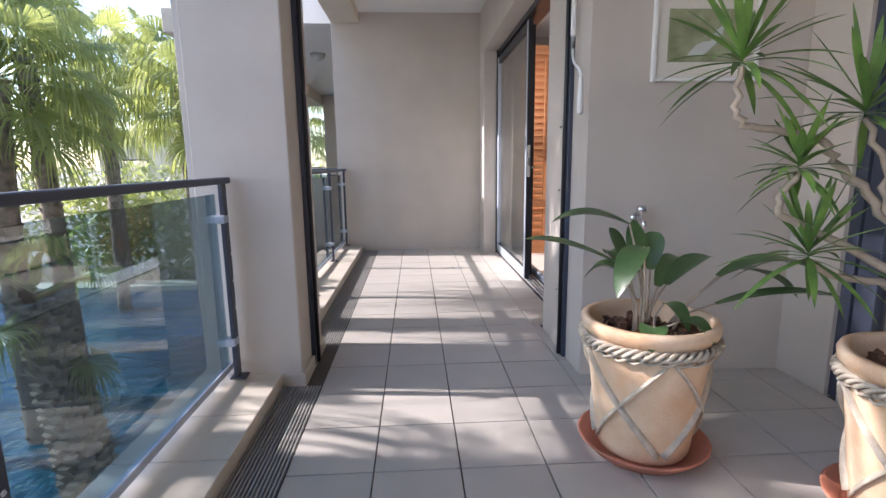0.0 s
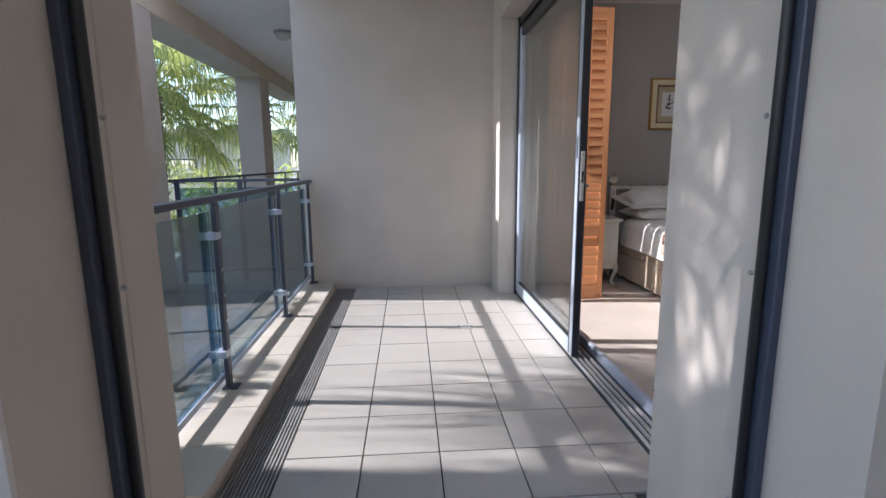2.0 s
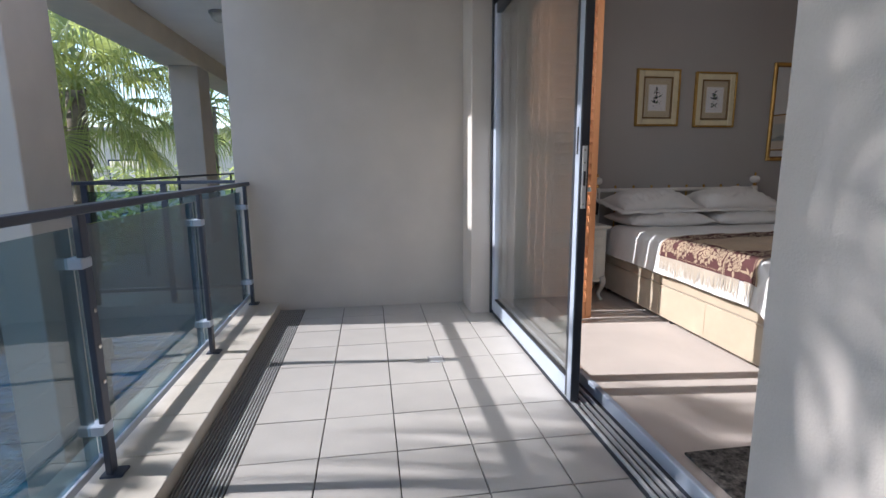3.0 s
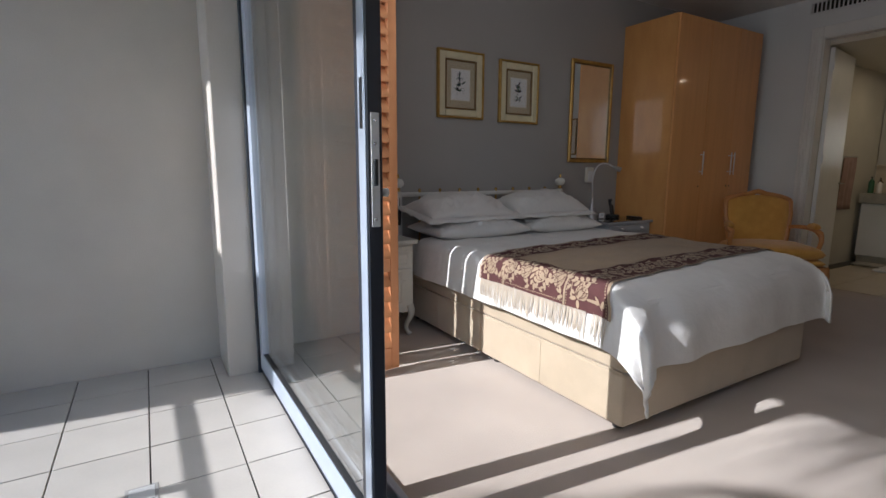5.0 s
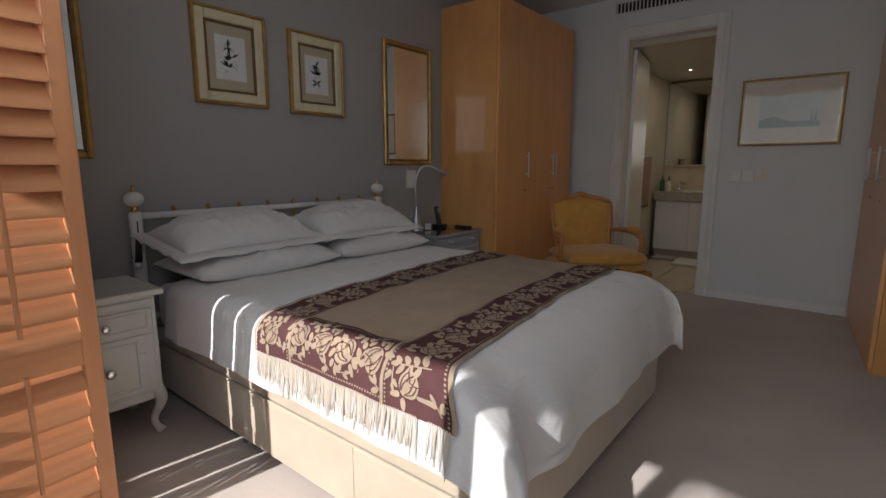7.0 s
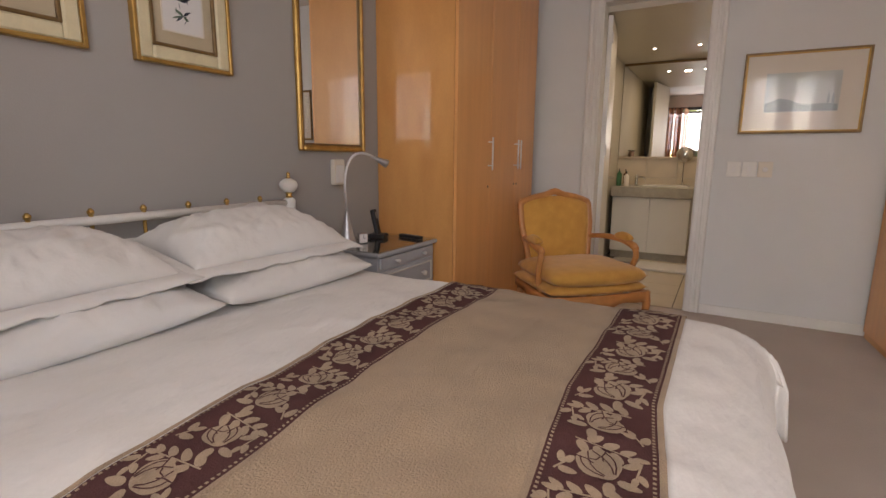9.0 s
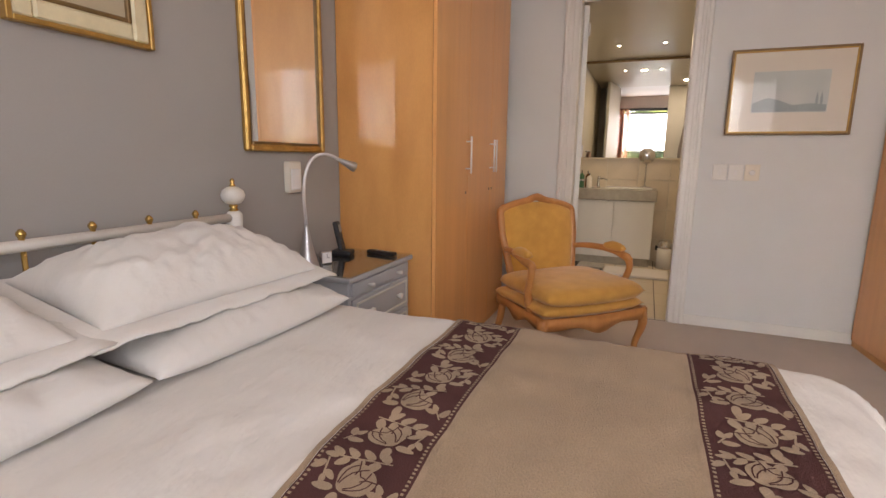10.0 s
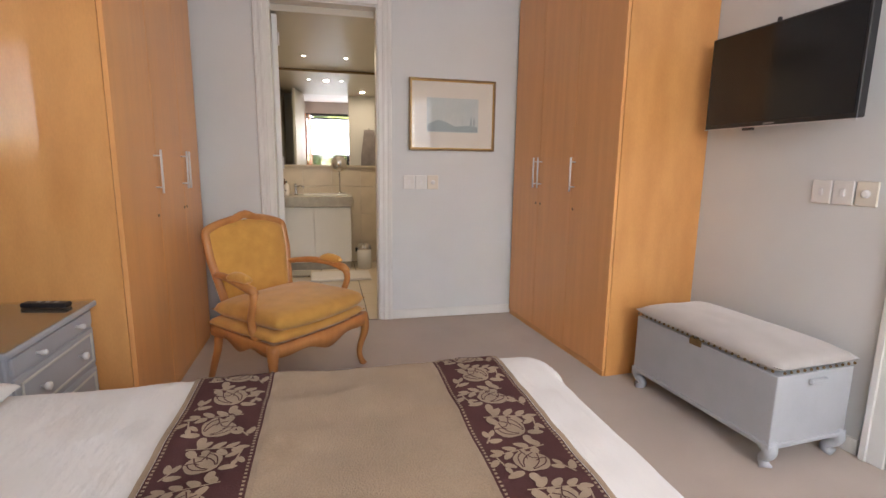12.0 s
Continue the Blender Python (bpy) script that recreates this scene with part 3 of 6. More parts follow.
# heading, the stalk's reach and height, the blade's length and width, its rise and droop
LEAVES = [(180, 0.09, 0.31, 0.48, 0.095, 26, 0.22), (166, 0.08, 0.46, 0.38, 0.115, 24, 0.40), (-140, 0.03, 0.38, 0.22, 0.100, 0, 0.75), (130, 0.04, 0.28, 0.24, 0.090, 66, 0.25), (60, 0.04, 0.26, 0.24, 0.085, 70, 0.30), (95, 0.03, 0.26, 0.26, 0.080, 74, 0.15), (22, 0.11, 0.20, 0.38, 0.105, 36, 0.34), (4, 0.20, 0.25, 0.56, 0.110, 24, 0.42),
          (-9, 0.22, 0.13, 0.58, 0.090, 16, 0.22), (2, 0.30, 0.27, 0.34, 0.095, 2, 0.42), (-50, 0.06, 0.10, 0.18, 0.090, 30, 0.80), (-120, 0.05, 0.08, 0.18, 0.090, 30, 0.80), (150, 0.05, 0.24, 0.28, 0.100, 48, 0.78), (110, 0.05, 0.24, 0.30, 0.100, 58, 0.60), (42, 0.10, 0.18, 0.42, 0.095, 42, 0.48), (-70, 0.04, 0.16, 0.15, 0.070, 20, 0.85)]
for a, out, up, ln, wd, rise, droop in LEAVES:
    a = radians(a - 20)
    b0 = Vector((0.04 * math.cos(a) + rnd.uniform(-.04, .04), 0.04 * math.sin(a) + rnd.uniform(-.04, .04), 0.46))
    b1 = b0 + Vector((out * math.cos(a), out * math.sin(a), up))
    bm = bmesh.new()
    leaf_blade(bm, b1, a, ln, wd * 1.1, radians(rise), droop, 12, 0.35)
    lf = part("leaf", bm, M["leaf_dark"], plant, smooth=True)
    part("stalk", tube(bmesh.new(), [b0, (b0 + b1) / 2 + Vector((-0.02 * math.cos(a), -0.02 * math.sin(a), 0.02)), b1 + Vector((0, 0, 0.004))], [0.006, 0.005, 0.004], 6), M["leaf_stalk"], lf, smooth=True)

saucer((2.10, 1.89, TZ), 0.255)
plant = thing("potted_dracaena", "spiky dracaena with twisting pale stems in a roped pot", "plant", (2.10, 1.89, TZ + 0.016))
pot(plant, 0.258, 0.555, 8)


def rosette(owner, tip, n, length, seed):
    r = random.Random(seed)
    bm = bmesh.new()
    for i in range(n):
        u = i / n
        leaf_blade(bm, Vector(tip) + Vector((0, 0, 0.05 * u)), i * 2.39996 + r.uniform(-.2, .2), length * r.uniform(0.75, 1.05), 0.024, radians(-25 + 100 * u + r.uniform(-8, 8)), 0.10 + 0.22 * (1 - u), 6, 0.3)
    part("leaf_rosette", bm, M["leaf_lime"], owner, "rosette of narrow arching green leaves", True)


STEMS = [
    [(0.10, 0.0, 0.46), (0.16, 0.06, 0.72), (0.04, 0.16, 0.92), (-0.05, 0.18, 1.05), (-0.17, 0.20, 1.16), (-0.20, 0.20, 1.22), (-0.36, 0.20, 1.26), (-0.50, 0.20, 1.28), (-0.53, 0.20, 1.34), (-0.52, 0.20, 1.46)],
    [(0.04, -0.03, 0.46), (0.10, 0.05, 0.80), (-0.02, 0.14, 1.00), (0.0, 0.18, 1.14), (-0.08, 0.20, 1.30)],
    [(0.04, 0.03, 0.46), (0.14, 0.12, 0.62), (0.04, 0.18, 0.74), (-0.12, 0.20, 0.76), (-0.22, 0.20, 0.82)],
    [(0.05, 0.05, 0.46), (0.10, 0.16, 0.76), (-0.16, 0.20, 0.90), (-0.34, 0.20, 0.98), (-0.35, 0.20, 1.04), (-0.29, 0.20, 1.12)],
]
for i, pts in enumerate(STEMS):
    smooth_pts = []
    pts = [(x - 0.04, y + 0.06, z) if z > 0.6 else (x, y, z) for x, y, z in pts]
    for a, b in zip(pts, pts[1:]):
        for k in range(4):
            smooth_pts.append(Vector(a).lerp(Vector(b), k / 4) + Vector((0.008 * math.sin(k * 2 + i), 0.008 * math.cos(k * 3), 0)))
    smooth_pts.append(Vector(pts[-1]))
    n = len(smooth_pts)
    part("stem", tube(bmesh.new(), smooth_pts, [0.017 - 0.007 * j / n for j in range(n)], 8), M["leaf_stalk"], plant, "twisting pale grey stem", True)
    rosette(plant, pts[-1], 32, (0.36, 0.40, 0.34, 0.24)[i], 20 + i)

# ---- neighbouring balcony ----
structure("balcony_slab_far", boxed(-2.7, 3.0, 7.76, 15.0, -0.36, TZ), M["tile"], "tiled slab of the neighbouring balcony", "floor")
structure("ceiling_far", boxed(-2.72, 3.0, 7.76, 15.0, 3.02, 3.4), M["ceiling_white"], "white soffit above the neighbouring balcony", "ceiling")
structure("beam_far", boxed(-2.55, -2.02, 7.1, 15.0, 2.74, 3.02, 0.006), M["plaster_cream"], "plastered beam above the colonnade", "beam")
structure("wall_storey_above", boxed(-2.72, -0.57, 7.77, 7.95, 3.402, 4.8), M["plaster_cream"], "plastered fascia of the storey above", "wall")
structure("column_far_1", boxed(-2.34, -2.02, 7.18, 7.78, -3.4, 2.738, 0.008), M["plaster"], "plastered column of the neighbouring balcony", "column")
structure("column_far_2", boxed(-2.46, -2.03, 11.5, 12.05, -3.4, 2.738, 0.008), M["plaster"], "plastered column of the neighbouring balcony", "column")
structure("wall_far_end", boxed(-2.0, 3.0, 14.8, 15.0, -3.4, 3.3), M["plaster"], "plastered wall closing the neighbouring balcony", "wall")
structure("wall_far_facade", boxed(0.9, 1.1, 7.76, 14.8, -3.4, 3.3), M["plaster"], "plastered facade of the neighbouring flat", "wall")


def cross_railing():
    r = thing("railing", "navy railing with tinted glass round the neighbouring balcony", "railing", group="railings")
    Y = 7.84
    part("top_rail", boxed(-2.0, -0.58, Y - 0.025, Y + 0.025, 1.04, 1.07, 0.004), M["navy"], r)
    for x in (-1.96, -1.30, -0.62):
        part("post", boxed(x - 0.025, x + 0.025, Y - 0.012, Y + 0.012, TZ, 1.04, 0.003), M["navy"], r)
    part("bottom_rail", boxed(-2.0, -0.58, Y - 0.012, Y + 0.012, 0.05, 0.08, 0.003), M["navy"], r)
    g = part("glass_panel", boxed(-1.98, -0.6, Y - 0.005, Y + 0.005, 0.09, 0.98), M["rail_glass"], r, "tinted safety glass panel")
    g.visible_shadow = False
    part("side_rail", boxed(-2.06, -2.01, Y, 14.8, 1.04, 1.07, 0.004), M["navy"], r)
    for y in (9.1, 10.3, 12.9, 14.1):
        part("post", boxed(-2.045, -2.02, y - 0.025, y + 0.025, TZ, 1.04, 0.003), M["navy"], r)


cross_railing()
l = thing("ceiling_light", "round white glass bulkhead lamp on the soffit", "lamp", (-1.15, 9.65, 3.02))
part("base", lathe(bmesh.new(), [(0.13, -0.03), (0.135, 0.0)], (0, 0, 0), None, 24), M["grate"], l, "grey metal rim", True)
part("glass_bowl", lathe(bmesh.new(), [(0.0, -0.12), (0.06, -0.11), (0.10, -0.08), (0.125, -0.032)], (0, 0, 0), None, 24), mat("frosted_lamp_glass", (0.58, 0.57, 0.53), 0.3, 0.08, 20, 90, 0.3), l, "ribbed white glass bowl", True)

# ---- garden: ground, pool, walls ----
M["lawn"] = mat("pale_garden_paving", (0.40, 0.36, 0.30), 0.9, 0.15, 0.6, 12, 0.3)
M["water"] = mat("blue_pool_water", (0.012, 0.11, 0.14), 0.09, 0.1, 0.22, 2.6, 1.0, second=(0.012, 0.05, 0.15), mix_at=0.5)
for node in M["water"].node_tree.nodes:
    if node.type == "BUMP":
        node.inputs["Distance"].default_value = 0.12
M["stone"] = mat("grey_rubble_stone", (0.30, 0.26, 0.21), 0.9, 0.3, 5, 20, 1.0)
M["cream_render"] = mat("cream_garden_render", (0.70, 0.62, 0.48), 0.9, 0.06, 2, 90, 0.2)
structure("ground", boxed(-900, 900, -900, 900, -4.4, -3.9), M["lawn"], "pale paved garden ground", "ground")
structure("water", boxed(-16.0, -0.75, -8.0, 19.0, -3.9, -3.45), M["water"], "rippled blue-green swimming pool water", "water")
structure("kerb_pool", boxed(-17.0, -16.0, -8.0, 20.0, -3.9, -3.28), M["cream_render"], "cream pool coping", "kerb")
structure("kerb_pool_end", boxed(-16.0, -0.75, 19.0, 20.0, -3.9, -3.26), M["cream_render"], "cream pool coping", "kerb")
structure("facade_below", boxed(-0.70, 0.5, -8, 12.0, -4.0, TZ - 0.31), M["plaster"], "taupe plastered wall below the terrace", "wall")

w = thing("garden_wall", "cream rendered garden wall with a rubble stone bed", "wall", (0, 0, 0))
part("wall", boxed(-19.6, -17.6, 3.0, 17.2, -3.9, -2.3, 0.02), M["cream_render"], w)
bm = bmesh.new()
rs = random.Random(5)
for i in range(420):
    v = bmesh.ops.create_icosphere(bm, subdivisions=1, radius=rs.uniform(0.10, 0.22))["verts"]
    o = Vector((rs.uniform(-19.5, -17.7), rs.uniform(3.1, 17.1), -2.26 + rs.uniform(-0.05, 0.12)))
    for q in v:
        q.co = o + Vector((q.co.x * 1.2, q.co.y, q.co.z * 0.7)) * rs.uniform(0.85, 1.15)
tagged(part("rubble", bm, M["stone"], w, "loose grey rubble stones"), kind="stuff")
part("coping", boxed(-17.75, -17.45, 2.95, 17.25, -2.3, -2.1, 0.02), M["white_paint"], w, "white coping")

def hedge(name, x0, x1, y0, y1, z1, seed, n):
    """A thick bank of garden shrubs made of many loose leaves."""
    r = random.Random(seed)
    vs, fs = [], []
    for i in range(n):
        top = z1 * (0.75 + 0.25 * noise.noise(Vector((i * 0.01, seed, 0.0))))
        p = Vector((r.uniform(x0, x1), r.uniform(y0, y1), -3.8 + (top + 3.8) * r.random() ** 0.8))
        a, b = r.uniform(0, 6.28), r.uniform(-0.9, 0.9)
        d = Vector((math.cos(a) * math.cos(b), math.sin(a) * math.cos(b), math.sin(b))) * r.uniform(0.25, 0.55)
        w = Vector((-d.y, d.x, r.uniform(-0.2, 0.2))) * 0.28
        k = len(vs)
        vs += [tuple(p), tuple(p + d * 0.5 + w), tuple(p + d), tuple(p + d * 0.5 - w)]
        fs.append((k, k + 1, k + 2, k + 3))
    me = bpy.data.meshes.new(name)
    me.from_pydata(vs, [], fs)
    me.materials.append(M["palm_leaf"])
    tagged(new(name, me), "bank of dense green garden shrubs", "shrubs", kind="stuff")


def house(at, w, d, h, turn):
    b = thing("neighbour_house", "cream rendered villa behind the palms", "house", at, turn)
    part("wall", boxed(-w / 2, w / 2, -d / 2, d / 2, 0, h, 0.03), M["cream_render"], b)
    part("roof", boxed(-w / 2 - 0.3, w / 2 + 0.3, -d / 2 - 0.3, d / 2 + 0.3, h, h + 0.3, 0.03), M["plaster"], b)
    for k in range(3):
        for z in (1.0, 4.0):
            x = -w / 2 + (k + 0.5) * w / 3
            win = part("window", boxed(x - 0.8, x + 0.8, -d / 2 - 0.05, -d / 2 + 0.03, z, z + 1.5, 0.01), M["navy"], b)
            part("window_pane", boxed(x - 0.72, x + 0.72, -d / 2 - 0.06, -d / 2 - 0.051, z + 0.08, z + 1.42), M["mirror"], win, "reflective window pane")


house((-31, 16, -3.9), 10, 8, 7.6, 75)
house((-14, 38, -3.9), 12, 8, 7.0, 10)

# ---- palms ----
M["palm_leaf"] = mat("fan_palm_leaf", (0.29, 0.32, 0.12), 0.36, 0.3, 1.2, 14, 0.15, second=(0.15, 0.18, 0.06))
thin_leaf(M["palm_leaf"], (0.48, 0.53, 0.16), 0.5)
M["palm_boot"] = mat("grey_brown_palm_boot", (0.31, 0.25, 0.19), 0.95, 0.3, 7, 60, 0.8)
M["palm_stalk"] = mat("yellow_green_palm_stalk", (0.30, 0.33, 0.10), 0.5, 0.15, 6, 40, 0.1)

def fan_leaf(vs, fs, base, heading, rise, petiole, radius, r, segs=38):
    """A pleated fan with split, drooping tips on a long stalk."""
    h = Vector((math.cos(heading), math.sin(heading), 0))
    out = (h * math.cos(rise) + Vector((0, 0, math.sin(rise)))).normalized()
    side = Vector((-h.y, h.x, 0))
    up = out.cross(side) * -1
    if up.z < 0:
        up = -up
    hub = Vector(base) + out * petiole + Vector((0, 0, -0.10 * petiole))
    # stalk
    for a, b, wd in ((Vector(base), Vector(base) + out * petiole * 0.5 + Vector((0, 0, 0.02)), 0.03), (Vector(base) + out * petiole * 0.5 + Vector((0, 0, 0.02)), hub, 0.02)):
        k = len(vs)
        vs += [a - side * wd, a + side * wd, b - side * wd * 0.8, b + side * wd * 0.8, a - up * wd, b - up * wd * 0.8]
        fs += [(k, k + 1, k + 3, k + 2), (k, k + 4, k + 5, k + 2), (k + 1, k + 3, k + 5, k + 4)]
    for i in range(segs):
        a = radians(-135 + 270 * i / (segs - 1) + r.uniform(-2, 2))
        d = (out * math.cos(a) + side * math.sin(a)).normalized()
        cr = d.cross(up).normalized()
        ln = radius * (0.74 + 0.26 * math.cos(a * 0.55)) * r.uniform(0.85, 1.12)
        w = ln * math.sin(radians(270 / segs / 2)) * 0.62
        hang = r.uniform(0.55, 1.0)
        prev = None
        for u, ww in ((0.03, 0.08), (0.28, 0.50), (0.50, 0.60), (0.66, 0.36), (0.84, 0.20), (1.0, 0.03)):
            q = max(0.0, u - 0.46) / 0.54
            p = hub + d * ln * (min(u, 0.46) + 0.54 * q * (1 - 0.52 * q)) + Vector((0, 0, -hang * ln * 0.80 * q ** 1.5)) + up * (0.10 * ln * (1 - u) * (1 - math.cos(a)))
            k = len(vs)
            vs += [p - cr * w * ww, p + up * w * ww * 0.5, p + cr * w * ww]
            if prev is not None:
                fs += [(prev, prev + 1, k + 1, k), (prev + 1, prev + 2, k + 2, k + 1)]
            prev = k


def palm(at, height, leaves, spread, seed, lean=0.0, boots=0, lean_y=0.0, girth=0.20):
    r = random.Random(seed)
    t = thing("fan_palm", "tall fan palm with drooping pleated leaves", "palm tree", at, 0, "garden palms")
    pts = [(lean * (u ** 2), lean_y * u ** 2 + 0.1 * math.sin(u * 3 + seed), height * u) for u in [i / 10 for i in range(11)]]
    trunk = part("trunk", tube(bmesh.new(), pts, [girth * (1 - 0.25 * i / 10) for i in range(11)], 14), M["palm_boot"], t, "shaggy grey-brown trunk", True)
    bm = bmesh.new()
    n = boots or 90
    for i in range(n):
        u = i / n
        a = i * 2.39996
        c0 = Vector((lean * u * u, lean_y * u * u + 0.1 * math.sin(u * 3 + seed), height * u))
        R = girth * (1 - 0.25 * u)
        d = Vector((math.cos(a), math.sin(a), 0))
        s = Vector((-d.y, d.x, 0))
        q = c0 + d * (R - 0.015)
        k = [bm.verts.new(v) for v in (q - s * 0.055, q + s * 0.055, q + d * 0.055 + s * 0.03 + Vector((0, 0, 0.10)), q + d * 0.055 - s * 0.03 + Vector((0, 0, 0.10)), q + d * 0.0 - s * 0.04 + Vector((0, 0, 0.11)), q + s * 0.04 + Vector((0, 0, 0.11)))]
        bm.faces.new((k[0], k[1], k[2], k[3]))
        bm.faces.new((k[3], k[2], k[5], k[4]))
        bm.faces.new((k[0], k[3], k[4]))
        bm.faces.new((k[1], k[5], k[2]))
    if n:
        tagged(part("leaf_stubs", bm, M["palm_boot"], trunk, "cut leaf stubs round the trunk"), kind="stuff")
    vs, fs = [], []
    top = Vector((lean, lean_y + 0.1 * math.sin(3 + seed), height - 0.05))
    for i in range(leaves):
        u = i / leaves
        fan_leaf(vs, fs, top + Vector((0, 0, 0.25 * u)), i * 2.39996 + r.uniform(-.25, .25), radians(-46 + 112 * u + r.uniform(-8, 8)), spread * r.uniform(0.75, 1.1), spread * 0.85 * r.uniform(0.85, 1.1), r)
    me = bpy.data.meshes.new("crown")
    me.from_pydata([tuple(v) for v in vs], [], fs)
    me.materials.append(M["palm_leaf"])
    c = new("crown", me)
    c.parent = t
    c["label"] = "crown of drooping fan leaves"
    return t


# seeds 21, 31 and 32: unseen palms, added to dapple the sun
PALMS = [((-4.6, 3.9), 9.3, 16, 1.15, 2, 0.5), ((-6.0, 8.7), 6.3, 26, 1.15, 3, 0.2), ((-6.2, 10.2), 7.0, 26, 1.25, 4, -0.3), ((-8.0, 6.4), 6.9, 26, 1.25, 5, 0.3), ((-4.6, 12.6), 6.4, 28, 1.2, 6, 0.2),
         ((-9.2, 10.0), 8.6, 28, 1.3, 7, 0.3), ((-6.0, 15.5), 7.6, 26, 1.3, 8, -0.2), ((-4.9, 4.75), 9.4, 21, 1.05, 21, 0.2), ((-4.4, 1.6), 7.7, 11, 1.1, 31, 0.1), ((-5.4, 2.9), 8.3, 13, 1.1, 32, 0.1),
         ((-6.5, 5.7), 6.1, 26, 1.1, 9, 0.2), ((-3.6, 17.0), 6.6, 26, 1.25, 10, 0.1), ((-11.5, 8.5), 7.8, 28, 1.35, 12, 0.2), ((-9.0, 16.5), 8.0, 28, 1.4, 13, 0.2), ((-12.5, 13.5), 7.2, 30, 1.4, 14, 0.2), ((-10.5, 19.5), 7.0, 28, 1.4, 15, 0.1)]
for (x, y), h, n, sp, sd, lean in PALMS:
    palm((x, y, -3.9), h, n, sp, sd, lean)
palm((-1.09, 2.96, -3.9), 4.2, 6, 0.36, 1, -0.68, 620, 0.62, 0.145)
hedge("garden_shrubs", -24, -20, -6, 28, -0.6, 1, 5000)
hedge("garden_shrubs", -20, 6, 21.5, 26, 1.6, 2, 7000)
hedge("garden_shrubs", -13, -9, 20.2, 22, 0.4, 3, 1500)

# ---- bedroom: trim ----
def architrave(name, y0, y1, z1, x, label):
    a = structure(name, boxed(x - 0.018, x - 0.002, y0 - 0.10, y0 + 0.004, 0, z1 + 0.10, 0.004), M["white_paint"], label, "door frame")
    for lo, hi in ((y1 - 0.004, y1 + 0.10),):
        part("casing", boxed(x - 0.018, x - 0.002, lo, hi, 0, z1 + 0.10, 0.004), M["white_paint"], a)
    part("casing_head", boxed(x - 0.018, x - 0.002, y0 + 0.004, y1 - 0.004, z1 - 0.004, z1 + 0.10, 0.004), M["white_paint"], a)
    for lo in (y0 - 0.095, y0 - 0.055, y1 + 0.03, y1 + 0.07):
        part("bead", boxed(x - 0.027, x - 0.017, lo, lo + 0.026, 0, z1 + 0.095, 0.004), M["white_paint"], a)
    part("jamb", boxed(x, x + 0.13, y0 - 0.002, y0 + 0.014, 0, z1, 0.002), M["white_paint"], a)
    part("jamb", boxed(x, x + 0.13, y1 - 0.014, y1 + 0.002, 0, z1, 0.002), M["white_paint"], a)
    part("jamb_head", boxed(x, x + 0.13, y0 + 0.014, y1 - 0.014, z1 - 0.014, z1 + 0.002, 0.002), M["white_paint"], a)
    return a


architrave("trim_bathroom_door", DY0, DY1, DZ, EAST_X, "white moulded architrave round the bathroom doorway")


def baseboard(name, x0, x1, y0, y1):
    bm = bmesh.new()
    box(bm, x0, x1, y0, y1, 0, 0.075, 0.003)
    return structure(name, bm, M["white_paint"], "white painted skirting board", "skirting")


baseboard("baseboard_east", EAST_X - 0.014, EAST_X - 0.001, 4.56, DY0 - 0.10)
baseboard("baseboard_east_door", EAST_X - 0.014, EAST_X - 0.001, DY1 + 0.10, 6.92)
baseboard("baseboard_north", FX1 + 0.02, 5.2, HEAD_Y - 0.014, HEAD_Y - 0.001)
ON_SOUTH = pose(4.42, south(4.42), 0, 0, 0, SKEW)
d = structure("trim_south_door", boxed(-0.11, -0.012, 0.002, 0.02, 0, 2.5, 0.004), M["white_paint"], "white moulded architrave of the passage door", "door frame")
d.matrix_world = ON_SOUTH
part("bead", boxed(-0.045, -0.015, 0.019, 0.03, 0, 2.5, 0.004), M["white_paint"], d)
part("door_leaf", boxed(-0.97, -0.115, 0.001, 0.012, 0.006, 2.4, 0.003), M["white_paint"], d, "closed white passage door")
baseboard("baseboard_south", 0.0, 0.985, 0.001, 0.014).matrix_world = ON_SOUTH

v = thing("air_vent", "grey slatted air vent above the bathroom door", "vent", (EAST_X - 0.001, 6.17, 2.70))
part("frame", ring(bmesh.new(), 0.86, 0.115, 0.014, 0.0, 0.012, 0.002), M["pale_wall"], v)
part("backing", boxed(-0.42, 0.42, -0.003, -0.001, -0.05, 0.05), M["pit"], v)
slat = None
for i in range(24):
    x = -0.405 + i * 0.0352
    if slat is None:
        slat = part("slat", boxed(-0.006, 0.006, -0.010, -0.003, -0.045, 0.045, 0.001), M["steel"], v)
        slat.matrix_basis = Matrix.Translation((x, 0, 0))
    else:
        piece("slat", slat.data, v, (x, 0, 0))
v.matrix_world = pose(EAST_X - 0.001, 6.17, 2.70, 0, 0, -90)


